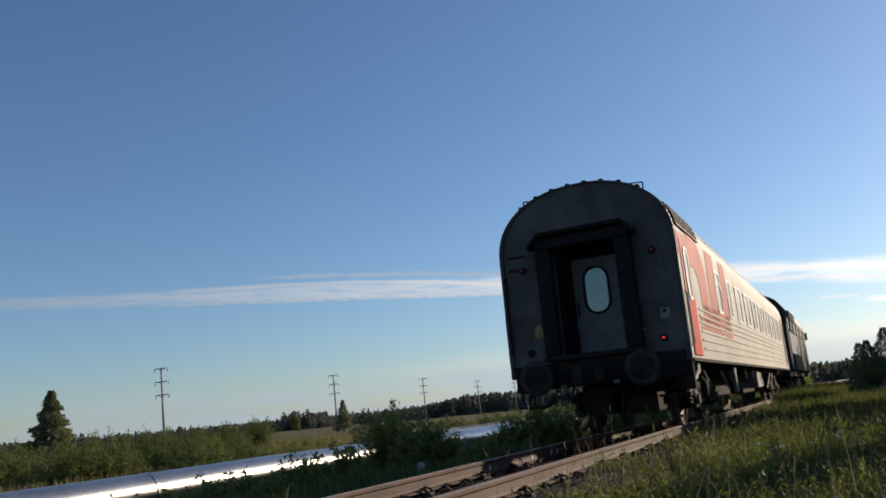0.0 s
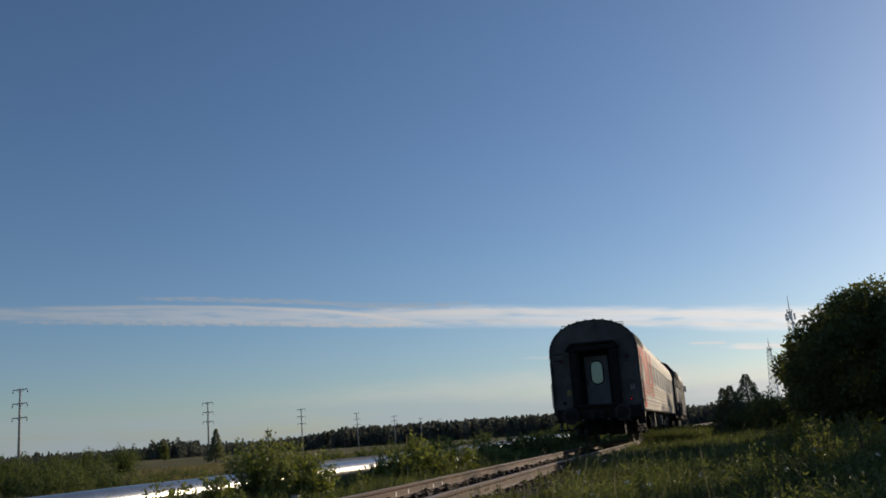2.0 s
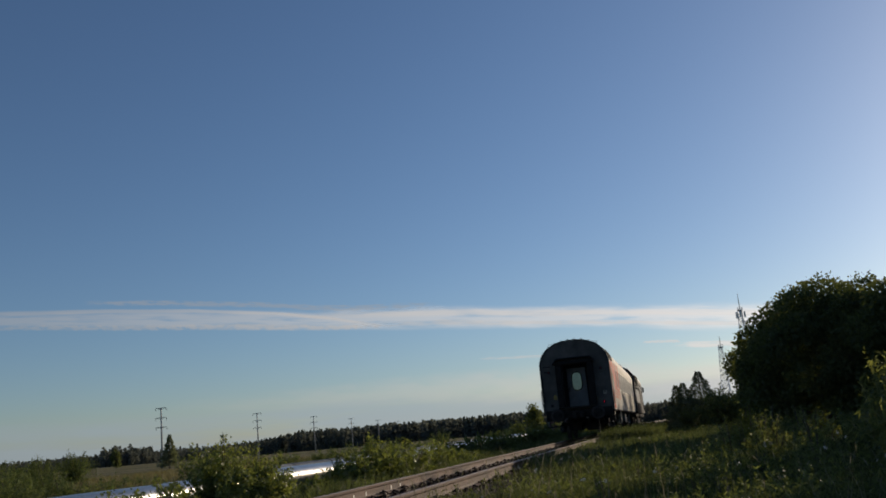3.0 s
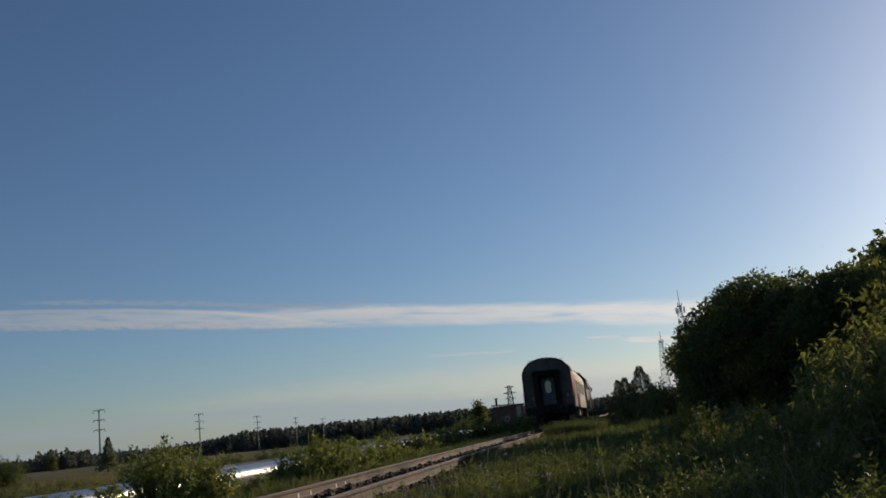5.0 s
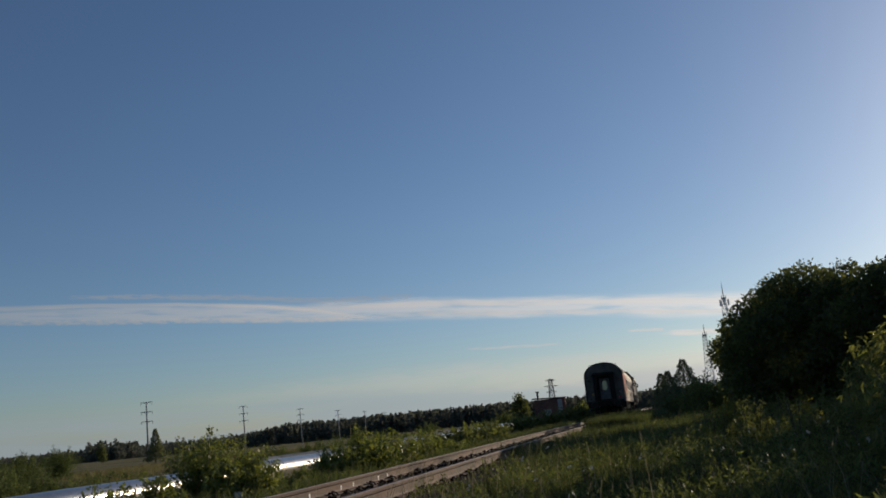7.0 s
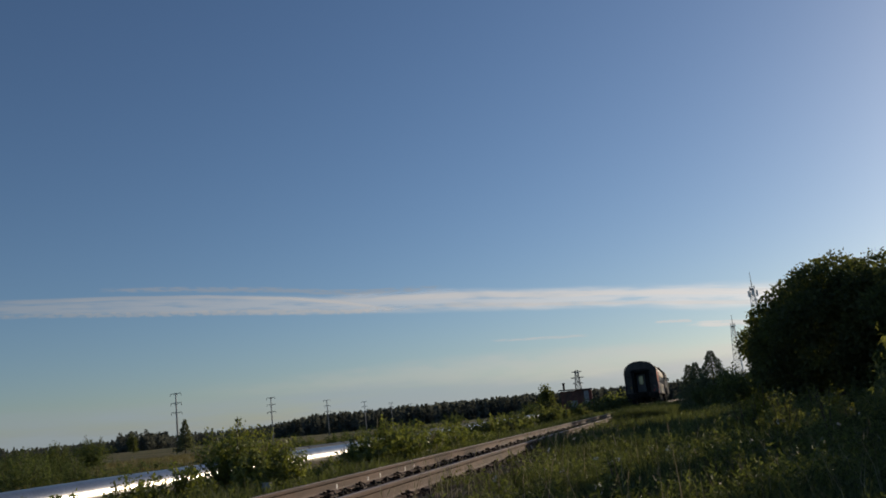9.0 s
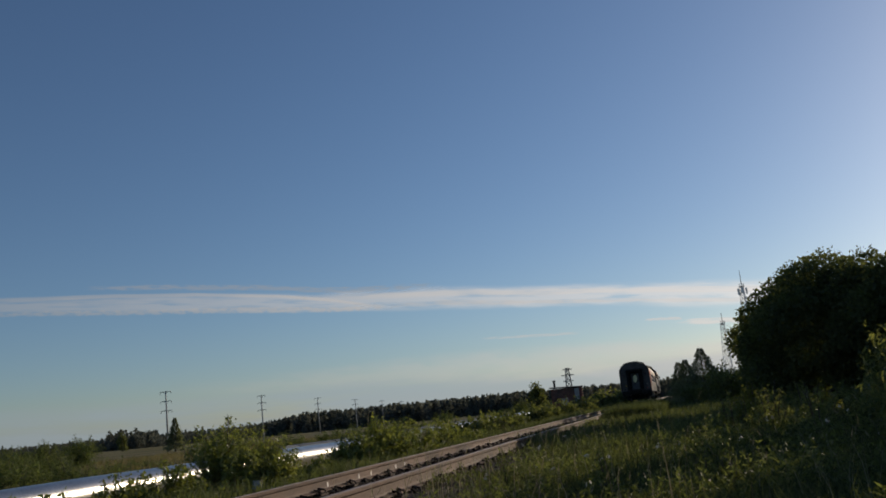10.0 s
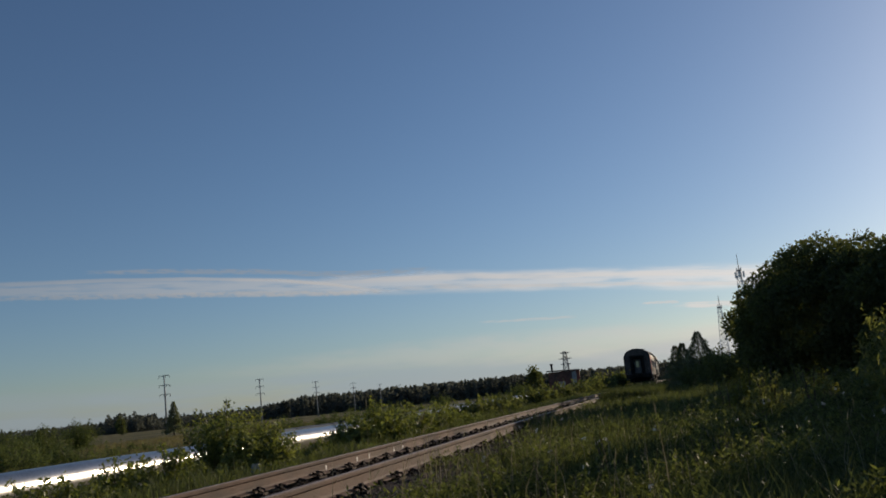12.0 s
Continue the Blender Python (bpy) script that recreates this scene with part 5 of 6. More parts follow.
def tree(label, x, y, h, w, n, leaf, mtl, seed, lobes=16, skirt=0.12, group="", depth=None):
    rnd, g = random.Random(seed), np.random.default_rng(seed)
    e = empty("broadleaf_tree", x, y, ground_z(x, y))
    tagged(e, label, "tree", group)
    dp = depth or w
    lb = [(0, 0, h * 0.5, w * 0.36, dp * 0.36, h * 0.38)]
    for k in range(lobes):
        a = k * 2.4 + rnd.uniform(-0.4, 0.4)
        t = (k + 0.5) / lobes
        z = h * (skirt + (0.9 - skirt) * t)
        f = math.sqrt(max(0.05, 1 - (2 * (t * 0.92 + 0.06) - 0.9) ** 2 * 0.9)) * rnd.uniform(0.55, 0.8)
        r = rnd.uniform(0.2, 0.32)
        lb.append((w / 2 * f * math.cos(a), dp / 2 * f * math.sin(a), z, w * r * 0.62, dp * r * 0.62, h * r * 0.5))
    o = new("crown", leaf_cloud("crown", mtl, lb, n, leaf, g, 1.15, 0.5, 0.5))
    o.parent = e
    o["label"] = "dense dark green crown with ragged edges"
    bm = bmesh.new()
    branch(bm, (0, 0, -0.2), (0.1, 0, h * 0.72), 0.06 + 0.022 * h, 0.03, rnd, 5, 0.06)
    part("trunk", bm, M_BARK, e, "brown tapered trunk", True)
    for k in range(min(9, lobes)):
        q = lb[k + 1]
        bm = bmesh.new()
        branch(bm, (0.03, 0, max(0.25, q[2] - 0.22 * h)), (q[0], q[1], q[2]), 0.012 * h, 0.012, rnd)
        part("limb", bm, M_BARK, e, "brown limb")
    return e


def conifer(label, x, y, h, w, n, size, seed, group="", base=None, ripple=0.3):
    rnd, g = random.Random(seed), np.random.default_rng(seed)
    e = empty("conifer", x, y, ground_z(x, y) if base is None else base)
    tagged(e, label, "conifer", group)
    bm = bmesh.new()
    tube(bm, (0, 0, -0.2), (0, 0, h * 0.96), 0.03 * h, 0.01, 8)
    part("trunk", bm, M_BARK, e, "straight brown trunk")
    # drooping boughs in whorls
    t = g.uniform(0.04, 1, n) ** 0.85
    z = h * (0.06 + 0.94 * t)
    a = g.integers(0, 9, n) * 0.7 + np.floor(t * 16) * 1.3 + g.normal(0, 0.16, n)
    env = (1.02 - t) * w / 2 * (0.8 + ripple * np.sin(np.floor(t * 16) * 2.1 + a)) + 0.02 * h
    r = env * g.uniform(0.15, 1, n) ** 0.6
    c = np.stack([r * np.cos(a), r * np.sin(a), z - 0.22 * r], 1)
    u = np.stack([np.cos(a), np.sin(a), -0.25 + 0 * a], 1) + 0.45 * g.normal(0, 1, (n, 3))
    u /= np.linalg.norm(u, axis=1)[:, None]
    s = size * (g.uniform(0.6, 1.3, n) * (1.15 - 0.75 * t))[:, None]
    q_ = np.cross(u, g.normal(0, 1, (n, 3)))
    q_ /= np.linalg.norm(q_, axis=1)[:, None]
    v = np.stack([c, c + u * s * 0.5 + q_ * s * 0.2, c + u * s, c + u * s * 0.5 - q_ * s * 0.2], 1)
    o = new("needled_crown", quick_mesh("needled_crown", v.reshape(-1, 3), np.arange(n * 4).reshape(n, 4), M_NEEDLE_HAZED))
    o.parent = e
    o["label"] = "dark green drooping boughs"
    return e


def at(az, dist):
    return -dist * math.sin(radians(az)), dist * math.cos(radians(az))


# far woods round the plain, past counting
def far_woods():
    g = np.random.default_rng(11)
    vs = []
    plan = []
    for k in range(4200):
        az = g.uniform(-30, 29.0)
        d = g.uniform(500, 640)
        plan.append((az, d, g.uniform(9.4, 11.6) * (0.93 if az < 8 else 1.0) * (1.0 if az < 24 else 1 - 0.1 * (az - 24)), g.random() < 0.8))
    for k in range(2800):
        az = g.uniform(25.5, 70)
        d = g.uniform(760, 900)
        plan.append((az, d, g.uniform(6.5, 10.5) * (1.35 if 33.4 < az < 36.5 else 1) * (1.25 if g.random() < 0.06 else 1), g.random() < 0.55))
    for az, d, h, spiky in plan:
        x, y = at(az, d)
        m = 72
        t = g.uniform(0, 1, m)
        wide = h * (0.4 if spiky else 0.62)
        r = wide / 2 * (np.clip(1.05 - t, 0.05, 1) ** 0.8 if spiky else np.sqrt(np.clip(1 - (2 * t - 0.95) ** 2, 0.05, 1))) * g.uniform(0.3, 1, m)
        a = g.uniform(0, 6.283, m)
        c = np.stack([x + r * np.cos(a), y + r * np.sin(a), -1.2 + (h + 1.2) * t], 1)
        s = h * g.uniform(0.045, 0.1, m)[:, None]
        u = g.normal(0, 1, (m, 3))
        u[:, 2] = np.abs(u[:, 2]) + 0.4
        u /= np.linalg.norm(u, axis=1)[:, None]
        w = np.cross(u, g.normal(0, 1, (m, 3)))
        w /= np.linalg.norm(w, axis=1)[:, None]
        vs.append(np.stack([c - u * s, c + w * s * 0.8, c + u * s, c - w * s * 0.8], 1))
    v = np.concatenate(vs).reshape(-1, 3)
    ob = new("far_woods", quick_mesh("far_woods", v, np.arange(len(v)).reshape(-1, 4), M_FOREST_HAZED))
    tagged(ob, "dark distant belt of mixed forest along the horizon", "forest", kind="stuff")


far_woods()

# scrub belt and single shrubs over the field beyond the pipe
rnd = random.Random(21)
scrub = []
for k in range(4):
    scrub.append(leafy_bush("willow_shrub", "green willow shrub in the field beyond the pipe", "shrub", -60, 62 + k * 5, 5.2, 4.2, 2.6 + 0.3 * k, 120, 70, 0.17, M_LEAF_SCRUB, 40 + k, "shrubs of the field", 0.25, 0.9, 0.42, 5))
for k in range(34):
    az, d = rnd.uniform(38, 57), rnd.uniform(46, 74)
    x, y = at(az, d)
    copy_thing(scrub[k % 4], pose(x, y, ground_z(x, y) - rnd.uniform(0.5, 1.0) - max(0, 44 - az) * 0.17, 0, 0, rnd.uniform(0, 360)))
for az, d, dz in ((35.0, 72, -1.7), (33.5, 66, -1.8), (25.0, 70, -1.1), (22.5, 78, -1.0), (21.2, 74, -1.3), (19.5, 85, -1.0), (18.0, 82, -0.9), (16.4, 90, -1.0), (14.8, 95, -0.8), (11.0, 105, -0.6), (9.6, 110, -0.3), (36.2, 58, -1.7)):
    x, y = at(az, d)
    copy_thing(scrub[int(d) % 3], pose(x, y, ground_z(x, y) + dz, 0, 0, rnd.uniform(0, 360)))

# lone conifers
x, y = at(50.3, 95)
conifer("lone dense spruce at the edge of the scrub", x, y, 7.7, 6.6, 15000, 0.42, 3)
x, y = at(53.6, 120)
conifer("small ragged spruce in the scrub", x, y, 4.5, 3.6, 1200, 0.5, 4)
x, y = at(32.35, 170)
conifer("lone slender spruce in the field", x, y, 6.3, 4.4, 5000, 0.42, 7)
for az, d, h in ((8.47, 150, 5.9), (35.5, 420, 9.0)):
    x, y = at(az, d)
    tree("small dark tree standing over the scrub", x, y, h, h * 0.52, 1500, 0.07 * h, M_LEAF_DARK, int(az), 8)

# the big bush beside the track, its neighbours and low growth in front of the pipe
x, y = at(29.0, 19.4)
leafy_bush("maple_bush", "large leafy green bush beside the track", "bush", x, y, 3.3, 2.5, 2.0, 160, 85, 0.1, M_LEAF_NEAR, 5, "bushes by the pipe", 0.5, 0.95, 0.2, 12, ground_z(x, y) - 0.1)
x, y = at(26.6, 19.2)
leafy_bush("maple_bush", "leafy green bush beside the track", "bush", x, y, 1.5, 1.4, 1.25, 55, 65, 0.1, M_LEAF_NEAR, 6, "bushes by the pipe", 0.5, 0.95, 0.17, 8)
for k, (az, d, w, h, n) in enumerate(((33.2, 17.6, 1.8, 1.0, 2300), (35.6, 17.2, 1.7, 0.95, 2000), (38.2, 16.3, 1.8, 0.8, 1800), (41.0, 15.8, 1.8, 0.86, 2000), (44.2, 15.4, 1.9, 0.78, 1900), (47.5, 14.8, 1.9, 0.74, 1700), (51.0, 14.4, 2.0, 0.74, 1700),
                                      (24.4, 24.0, 1.6, 0.5, 1500), (22.7, 22.0, 1.6, 0.52, 2000), (20.8, 21.0, 1.7, 0.85, 3000), (19.2, 21.5, 1.9, 1.15, 3600), (17.4, 24.0, 2.1, 1.1, 3400), (15.6, 27.0, 2.2, 0.95, 3000), (14.2, 31.0, 2.4, 0.8, 2400), (13.4, 41.0, 2.4, 1.25, 1300), (11.8, 48.0, 2.6, 1.35, 1300), (10.4, 55.0, 2.8, 1.5, 1300),
                                      (9.0, 62.0, 3.0, 1.6, 1200), (7.9, 70.0, 3.2, 1.7, 1200), (6.7, 76.0, 3.4, 1.8, 1200), (5.7, 84.0, 3.4, 1.8, 1100), (4.7, 92.0, 3.4, 1.8, 1100), (3.9, 102.0, 3.6, 1.9, 1100), (3.2, 118.0, 3.8, 2.2, 1100), (4.2, 140.0, 5.5, 3.4, 1100), (2.7, 150.0, 5.0, 3.2, 1100))):
    x, y = at(az, d)
    if d < 36:
        leafy_bush("maple_bush", "leafy green bush growing before the pipe", "bush", x, y, w, w * 0.8, h + 0.12, int(n / 45), 52, 0.115, M_LEAF_NEAR, 60 + k, "bushes by the pipe", 0.5, 0.95, 0.15, 5)
    else:
        # bushes past 130 m take the lighter leaf colour of the near ones
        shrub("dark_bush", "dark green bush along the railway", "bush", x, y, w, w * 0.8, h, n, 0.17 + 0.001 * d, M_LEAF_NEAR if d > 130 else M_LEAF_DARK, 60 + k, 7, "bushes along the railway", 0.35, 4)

# right-hand side: small conifers, dark thicket, the big trees
for az, d, h, w, n, s in ((-1.3, 61, 3.2, 3.7, 6500, 3), (-0.85, 63, 3.15, 3.3, 5500, 8), (-2.35, 58, 3.75, 5.0, 8500, 5)):
    x, y = at(az, d)
    conifer("small dark spruce at the edge of the thicket", x, y, h, w, n, 0.2, 30 + s, "small spruces", None, 0.22)
for k, (az, d, w, h) in enumerate(((-1.9, 56, 2.2, 1.4), (-2.9, 52, 2.4, 1.9), (-3.9, 47, 2.6, 2.0), (-1.2, 62, 1.8, 0.9), (-3.4, 60, 3.0, 2.4))):
    x, y = at(az, d)
    shrub("dark_bush", "dark shaded bush in the thicket beside the track", "bush", x, y, w, w, h, 4200, 0.13, M_LEAF_DARK, 120 + k, 8, "thicket bushes", 0.3, 4)
G = "trees of the grove"
tree("dense dark green maple in full leaf, against the light", 5.0, 29.6, 4.75, 5.3, 46000, 0.115, M_LEAF_DARK, 51, 22, 0.1, G)
tree("dense dark green maple in full leaf, against the light", 3.55, 30.6, 3.85, 2.7, 16000, 0.115, M_LEAF_DARK, 52, 14, 0.08, G)
tree("dense dark green maple in full leaf, against the light", 7.6, 26.6, 4.45, 4.9, 46000, 0.115, M_LEAF_DARK, 53, 20, 0.1, G)
tree("dense dark green maple in full leaf, against the light", 6.35, 28.0, 4.55, 3.6, 22000, 0.115, M_LEAF_DARK, 70, 16, 0.1, G)
# mostly unseen trees, added and sized to throw shade over the meadow
tree("dark green maple beside the grove, mostly unseen, added for shade", 9.6, 22.0, 4.5, 4.6, 15000, 0.17, M_LEAF_DARK, 54, 18, 0.1, G)
tree("dark green maple beside the grove, mostly unseen, added for shade", 11.6, 16.0, 3.8, 4.4, 9000, 0.22, M_LEAF_DARK, 55, 16, 0.1, G)
tree("dark green maple beside the grove, mostly unseen, added for shade", 10.5, 32.0, 5.6, 6.0, 8000, 0.26, M_LEAF_DARK, 56, 16, 0.1, G)

# more unseen trees added as shade casters for meadow and track
for x, y, h, w, s in ((9.2, 11.0, 4.6, 4.6, 57), (11.5, 6.5, 5.0, 5.0, 58), (13.5, 12.0, 5.6, 5.4, 59), (14.0, 21.0, 5.8, 5.4, 61), (7.6, 19.8, 4.4, 3.0, 62), (7.6, 12.6, 2.4, 2.6, 63), (9.0, 8.2, 3.6, 3.8, 64), (5.9, 43.0, 2.8, 2.8, 66), (7.5, 66.0, 6.3, 4.8, 67), (8.7, 76.0, 7.0, 5.2, 68), (9.8, 87.0, 7.7, 5.4, 69)):
    tree("dark green maple beside the grove, mostly unseen, added for shade", x, y, h, w, 11000, 0.2, M_LEAF_DARK, s, 16, 0.06, G)

# tall trees hidden behind the grove, added to shade the train's side
for x, y, h, s in ((8.9, 57.0, 7.2, 91), (9.7, 64.0, 8.4, 92), (10.5, 72.0, 9.0, 93), (11.3, 81.0, 9.6, 94)):
    tree("tall dark green maple behind the grove, unseen, added for shade", x, y, h, 4.8, 7000, 0.3, M_LEAF_DARK, s, 16, 0.06, G)
for x, y, h, s in ((13.0, 104.0, 9.6, 81), (14.0, 116.0, 10.6, 82), (15.2, 129.0, 11.6, 83), (16.6, 142.0, 12.4, 84), (18.2, 155.0, 13.2, 85)):
    tree("tall dark green maple behind the grove, unseen, added for shade", x, y, h, 8.5, 6500, 0.42, M_LEAF_DARK, s, 16, 0.06, G)

# willow and tall weeds in front of the grove
leafy_bush("willow_bush", "tall leafy willow bush at the edge of the meadow", "bush", 2.9, 8.9, 2.4, 2.0, 1.95, 150, 75, 0.12, M_LEAF_OSIER, 71, "willows", 0.7, 0.42, 0.15, 12)
leafy_bush("willow_bush", "tall leafy willow bush at the edge of the meadow", "bush", 4.3, 11.2, 2.6, 2.1, 2.4, 150, 75, 0.13, M_LEAF_OSIER, 72, "willows", 0.7, 0.42, 0.17, 12)
leafy_bush("willow_bush", "leafy willow bush at the edge of the meadow", "bush", 2.2, 7.4, 1.5, 1.3, 1.4, 80, 60, 0.11, M_LEAF_OSIER, 74, "willows", 0.7, 0.42, 0.13, 10)
leafy_bush("willow_bush", "low willow bush at the edge of the meadow", "bush", 3.1, 12.6, 1.9, 1.6, 1.4, 70, 55, 0.12, M_LEAF_OSIER, 73, "willows", 0.6, 0.42, 0.15, 8)
for k in range(24):
    az, d = rnd.uniform(-15, -3.4), rnd.uniform(13, 23)
    x, y = at(az, d)
    h = rnd.uniform(0.65, 1.05) * (1.15 if -7 < az < -4.5 and d > 16 else 1)
    leafy_bush("tall_weed", "tall yellow-green weeds in the meadow", "weed", x, y, 0.9, 0.8, h, 22, 30, 0.09, M_LEAF_YEL if k % 5 == 0 else M_LEAF_OSIER, 200 + k, "tall weeds", 0.15, 0.5, 0.08, 7, None, 0.2)


for k in range(18):
    y = rnd.uniform(6.0, 13.0)
    x = track_x(y) + rnd.uniform(1.5, 1.9 + 0.32 * y)
    leafy_bush("meadow_weed", "leafy green weed clump in the meadow grass", "weed", x, y, rnd.uniform(0.3, 0.5), 0.4, rnd.uniform(0.34, 0.56), 12, 20, 0.07, M_HERB, 300 + k, "weed clumps", 0.15, 0.55, 0.05, 4, None, 0.3)


def blades(name, label, n, sampler, h0, h1, width, mtl, seed, lean=0.35, head=0.0, tuft=1, loose=0.05):
    """Grass: bent tapering blades in tufts on the ground, past counting."""
    g = np.random.default_rng(seed)
    xy = np.repeat(sampler(g, n // tuft), tuft, 0)
    n = len(xy)
    off = g.normal(0, loose, (n, 2)) * (tuft > 1)
    xy = xy + off
    z = np.array([ground_z(x, y) for x, y in xy]) - 0.02
    patch = np.array([0.5 + 0.9 * noise.noise((x * 0.5, y * 0.35, 2.0)) for x, y in xy])
    h = h0 + (h1 - h0) * np.clip(g.beta(1.6, 3.2, n) + 0.6 * patch - 0.12, 0, 1.15)
    h = h * np.repeat(g.uniform(0.5, 1.2, n // tuft), tuft) if tuft > 1 else h
    a, tw = g.uniform(0, 6.283, n), g.uniform(0, 6.283, n)
    if tuft > 1:
        a = np.arctan2(off[:, 1], off[:, 0]) + g.normal(0, 0.6, n)
    bend = h * lean * g.uniform(0.2, 1.3, n)
    dx, dy = np.cos(a) * bend, np.sin(a) * bend
    wx, wy = np.cos(tw) * width * g.uniform(0.6, 1.4, n), np.sin(tw) * width * g.uniform(0.6, 1.4, n)
    b = np.stack([xy[:, 0], xy[:, 1], z], 1)
    w = np.stack([wx, wy, 0 * wx], 1)
    mid = b + np.stack([dx * 0.3, dy * 0.3, h * 0.58], 1)
    tip = b + np.stack([dx, dy, h * (1 - 0.12 * lean)], 1)
    v = np.stack([b - w, b + w, mid + w * 0.75, mid - w * 0.75, tip], 1).reshape(-1, 3)
    i = np.arange(n)[:, None] * 5
    f = np.concatenate([i + np.array([[0, 1, 2]]), i + np.array([[0, 2, 3]]), i + np.array([[3, 2, 4]])], 0)
    if head:
        # drooping seed heads on the tips
        tail = tip + np.stack([dx * 0.25, dy * 0.25, head * g.uniform(0.4, 1.0, n)], 1)
        half = np.stack([wx * 1.15, wy * 1.15, 0 * wx], 1)
        k = len(v)
        v = np.concatenate([v, np.stack([tip, (tip + tail) / 2 + half, tail, (tip + tail) / 2 - half], 1).reshape(-1, 3)])
        j = k + np.arange(n)[:, None] * 4
        f = np.concatenate([f, j + np.array([[0, 1, 2]]), j + np.array([[0, 2, 3]])])
    ob = new(name, quick_mesh(name, v, f, mtl))
    tagged(ob, label, "grass", kind="stuff")


def meadow(y0, y1, s0, spreadx, power):
    """Right-hand meadow: from the ballast's edge outwards."""
    def draw(g, n):
        y = y0 + (y1 - y0) * g.uniform(0, 1, n) ** power
        edge = np.array([track_x(v) + s0 - 0.75 * min(1.0, max(0.0, (v - 7.0) / 3.0)) + 0.3 * noise.noise((v * 0.6, 0, 9)) for v in y])
        reach = 1.5 + spreadx * y
        x = edge + reach * g.uniform(0, 1, n) ** 1.15
        return np.stack([x, y], 1)
    return draw


def verge(y0, y1, s0, s1):
    def draw(g, n):
        y = y0 + (y1 - y0) * g.uniform(0, 1, n) ** 1.3
        x = np.array([track_x(v) for v in y]) + g.uniform(s1, s0, n)
        return np.stack([x, y], 1)
    return draw


blades("meadow_grass", "tall uncut meadow grass beside the track", 60000, meadow(3.6, 15.0, 1.6, 0.5, 1.25), 0.06, 0.46, 0.0048, M_GRASS, 81, 0.5, 0, 12, 0.05)
blades("meadow_grass", "uncut meadow grass farther along the track", 84000, meadow(14.0, 48.0, 1.5, 0.36, 1.4), 0.16, 0.56, 0.011, M_GRASS, 82, 0.4, 0, 12, 0.1)
blades("meadow_grass", "distant uncut meadow grass", 22000, meadow(46.0, 130.0, 1.8, 0.25, 1.2), 0.2, 0.55, 0.04, M_GRASS, 83)
blades("meadow_grass", "tall tufts of grass crowding the rail", 16000, verge(36.0, 52.0, 3.4, 0.95), 0.5, 0.95, 0.013, M_GRASS, 89, 0.45)
blades("meadow_grass", "trodden meadow grass beside the track", 42000, lambda g, n: np.stack([g.uniform(-1.9, 9.0, n), g.uniform(-8.0, 5.5, n)], 1), 0.04, 0.26, 0.005, M_GRASS, 90, 0.7)
blades("verge_grass", "green grass on the bank between track and bushes", 48000, verge(-6.0, 60.0, -1.95, -6.6), 0.12, 0.5, 0.009, M_GRASS, 84, 0.4, 0, 10, 0.07)
blades("verge_grass", "distant grass along the track", 14000, verge(55.0, 150.0, -2.0, -9.0), 0.2, 0.6, 0.04, M_GRASS, 85)
blades("field_grass", "pale grass of the field beyond the pipe", 26000, lambda g, n: np.stack([g.uniform(-75, -15, n), 14 + 120 * g.uniform(0, 1, n) ** 1.2], 1), 0.2, 0.6, 0.03, M_FIELD, 88)
blades("dry_stalks", "dry straw-coloured grass stalks beside the rail", 46, meadow(4.6, 9.5, 1.5, 0.12, 1.2), 0.55, 1.0, 0.0032, M_STRAW, 86, 0.22, 0.12)
blades("dry_stalks", "dry straw-coloured stalks standing in the meadow", 420, meadow(5.2, 26.0, 1.6, 0.45, 1.3), 0.35, 0.8, 0.0028, M_STRAW, 87, 0.3, 0.1)


blades("dry_stalks", "tall dry grass stalks with seed heads beside the rail", 9, lambda g, n: np.array((-2.55, 8.5)) + g.normal(0, 1, (n, 2)) * np.array((0.08, 0.25)), 0.55, 0.8, 0.004, M_STRAW, 98, 0.22, 0.12)
blades("dry_stalks", "tall dry grass stalks with seed heads beside the rail", 12, lambda g, n: np.array((-2.25, 8.1)) + g.normal(0, 1, (n, 2)) * np.array((0.16, 0.4)), 0.4, 0.7, 0.004, M_STRAW, 99, 0.25, 0.12)


def herbs(name, label, n, sampler, h0, h1, leaf, mtl, seed):
    """Broad-leaved meadow herbs: little stems with leaves up their length, past counting."""
    g = np.random.default_rng(seed)
    xy = sampler(g, n)
    keep = np.array([noise.noise((x * 0.55, y * 0.4, 6.0)) > -0.12 for x, y in xy])
    xy = xy[keep]
    n, m = len(xy), 14
    z = np.array([ground_z(x, y) for x, y in xy])
    h = (h0 + (h1 - h0) * g.beta(2, 2.5, n)) * np.array([0.9 + 0.75 * noise.noise((x * 0.9, y * 0.6, 3.0)) for x, y in xy])
    t = g.uniform(0.12, 1, (n, m))
    lean = g.normal(0, 0.16, (n, 2)) * h[:, None]
    c = np.stack([xy[:, :1] + lean[:, :1] * t, xy[:, 1:] + lean[:, 1:] * t, z[:, None] + h[:, None] * t], 2)
    a = g.uniform(0, 6.283, (n, m))
    u = np.stack([np.cos(a), np.sin(a), g.uniform(-0.2, 1.5, (n, m))], 2)
    u /= np.linalg.norm(u, axis=2)[..., None]
    w = np.cross(u, g.normal(0, 1, (n, m, 3)))
    w /= np.linalg.norm(w, axis=2)[..., None]
    s = (leaf * g.uniform(0.5, 1.4, (n, m)) * (1.15 - 0.6 * t))[..., None]
    v = np.stack([c, c + u * s * 0.4 + w * s * 0.15, c + u * s, c + u * s * 0.4 - w * s * 0.15], 2).reshape(-1, 3)
    tagged(new(name, quick_mesh(name, v, np.arange(len(v)).reshape(-1, 4), mtl)), label, "herbs", kind="stuff")


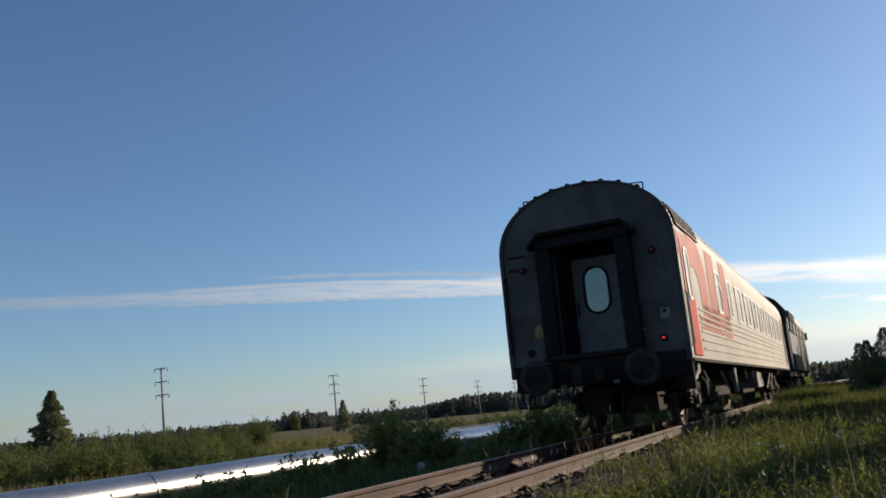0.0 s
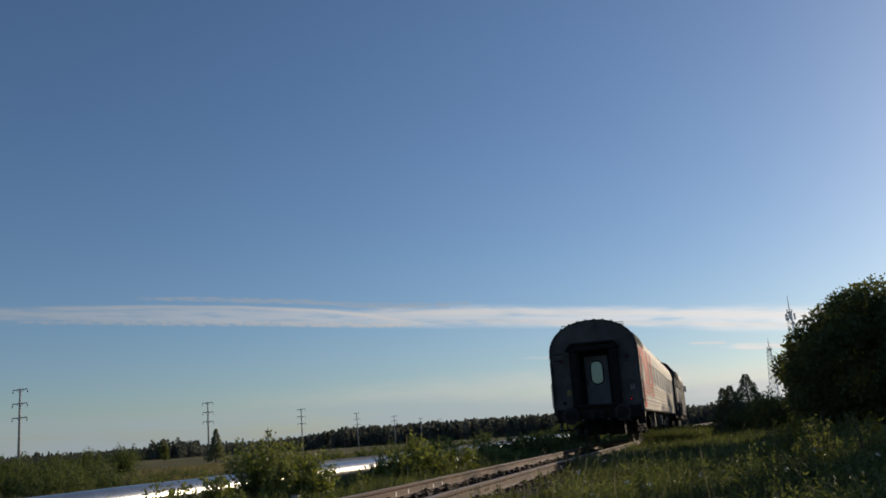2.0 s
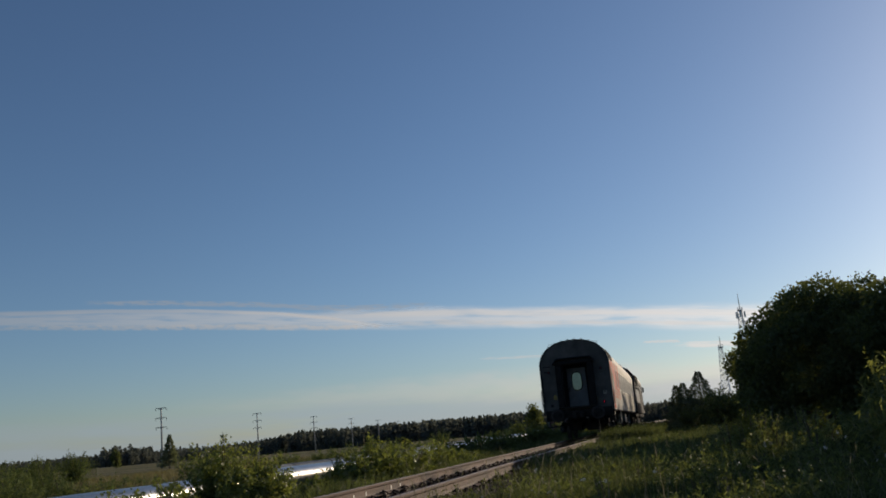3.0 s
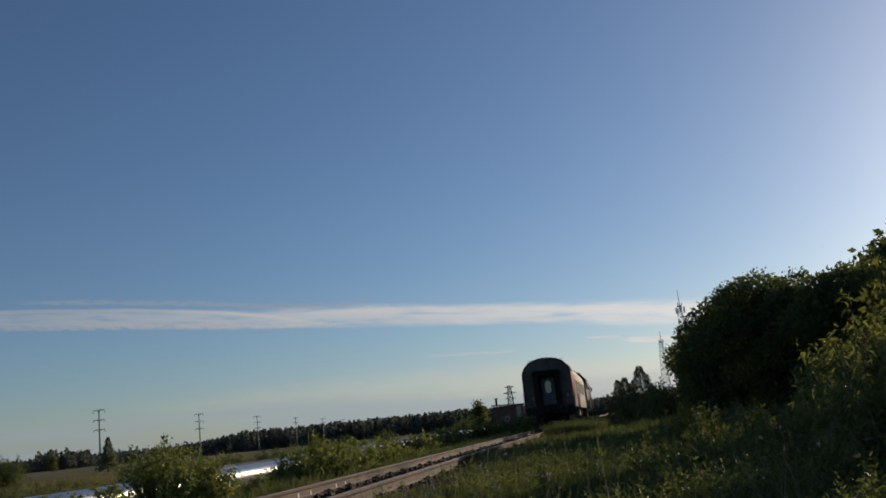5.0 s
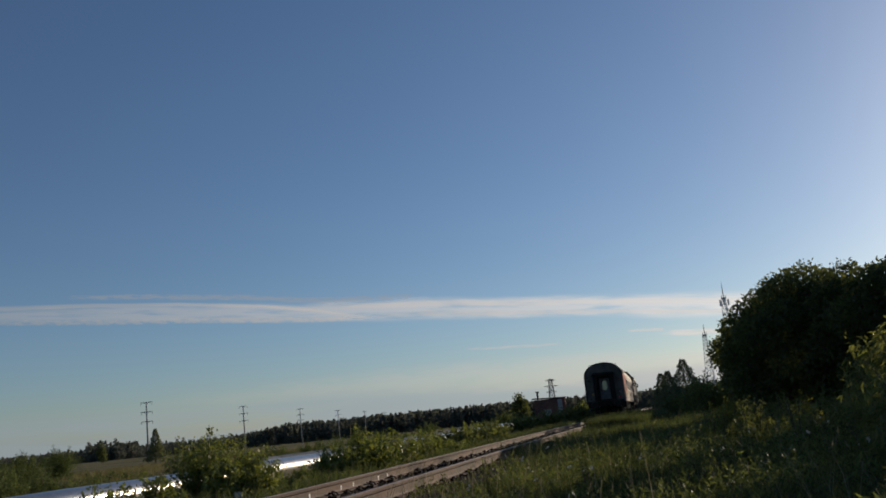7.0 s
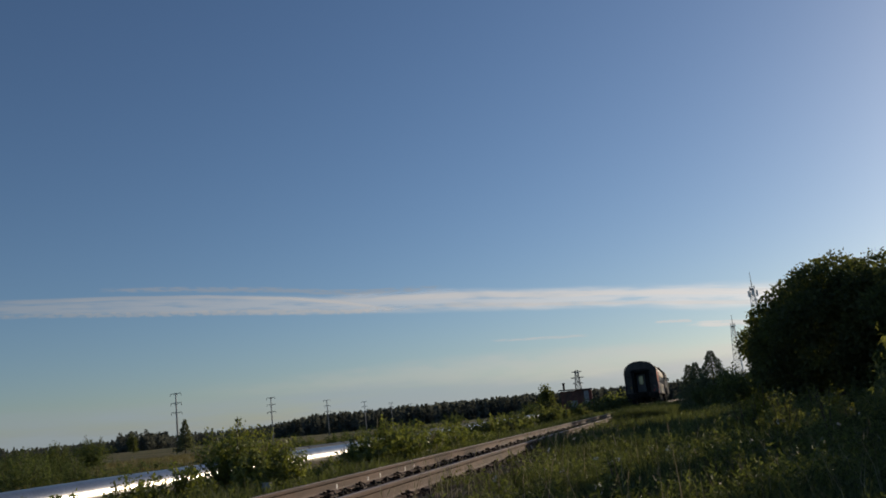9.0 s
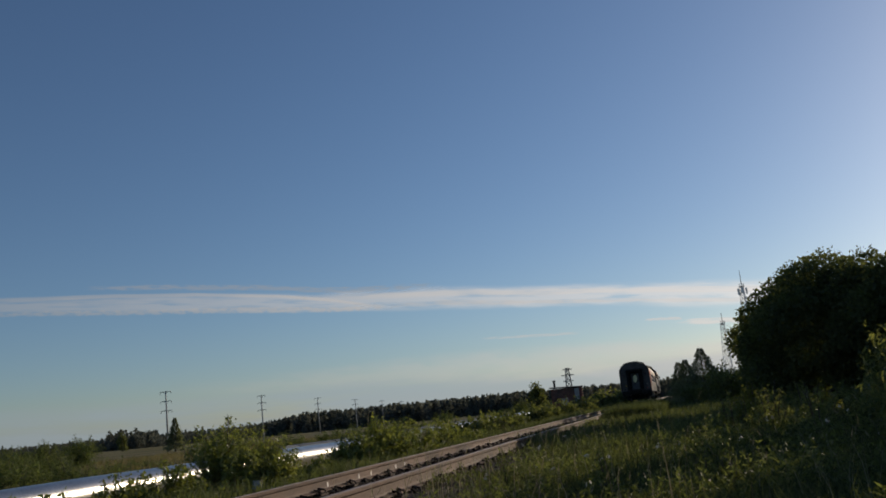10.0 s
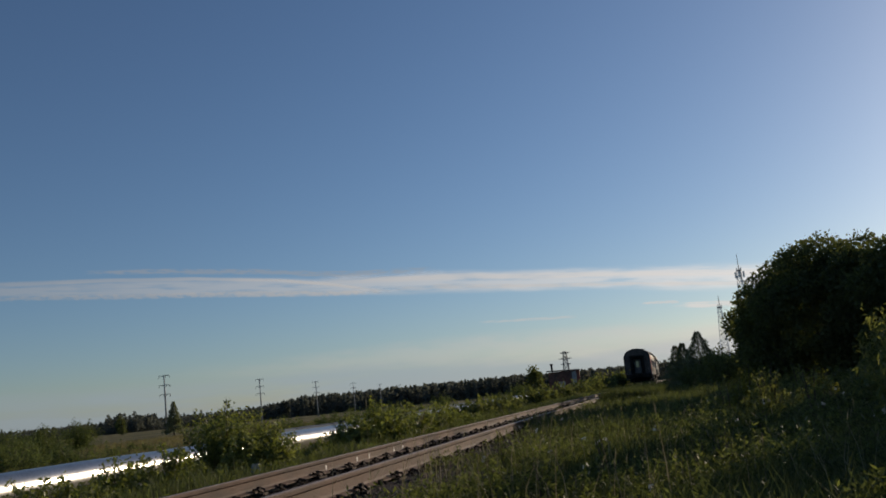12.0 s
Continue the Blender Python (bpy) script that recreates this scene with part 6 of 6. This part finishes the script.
herbs("meadow_herbs", "leafy green meadow herbs among the grass", 13500, meadow(4.8, 16.0, 1.6, 0.5, 1.2), 0.12, 0.56, 0.075, M_HERB, 95)
herbs("meadow_herbs", "leafy meadow herbs farther along the track", 4800, meadow(15.0, 45.0, 1.6, 0.36, 1.3), 0.2, 0.6, 0.095, M_HERB, 96)
herbs("verge_herbs", "leafy herbs on the bank below the track", 1500, verge(7.0, 40.0, -2.4, -6.4), 0.15, 0.5, 0.11, M_HERB, 97)


def flowers():
    g = np.random.default_rng(91)
    xy = meadow(5.0, 22.0, 2.2, 0.4, 1.4)(g, 40)
    v = []
    for x, y in xy:
        c = np.array([x, y, ground_z(x, y) + g.uniform(0.3, 0.62)])
        for q in range(4):
            u, w = g.normal(0, 1, 3), g.normal(0, 1, 3)
            u, w = u / np.linalg.norm(u) * 0.015, w / np.linalg.norm(w) * 0.015
            p = c + g.normal(0, 0.012, 3)
            v.append([p - u, p + w, p + u, p - w])
    v = np.array(v).reshape(-1, 3)
    tagged(new("wild_flowers", quick_mesh("wild_flowers", v, np.arange(len(v)).reshape(-1, 4), M_PETAL)), "scattered small white meadow flowers and seed heads", "flowers", kind="stuff")


flowers()

# ---- everything that moves ----
RUN = [(0.0, 13.9), (0.5, 17.7), (1.0, 21.75), (1.5, 25.7), (2.0, 29.75), (2.5, 33.75), (3.0, 37.85), (4.0, 45.95), (5.0, 54.0), (6.0, 62.1), (7.0, 69.6), (8.0, 77.2), (9.0, 84.7), (10.0, 92.1), (11.0, 98.7), (12.0, 105.0)]


def vehicle_pose(y):
    return pose(track_x(y), y, RAIL_TOP, 0, 0, -math.degrees(math.atan(1.2e-4 * y)))


def motions():
    walk(carriage, [(t, vehicle_pose(y)) for t, y in RUN])
    walk(locomotive, [(t, vehicle_pose(y + 25.0)) for t, y in RUN])
    times, gone = [t for t, y in RUN], [y for t, y in RUN]
    for w, y, radius in WHEELSETS:
        # the wheels roll without slipping
        walk(w, [(k / 15, pose(0, y, radius, -math.degrees((float(np.interp(k / 15, times, gone)) - gone[0]) / radius), 0, 0)) for k in range(181)])


motions()
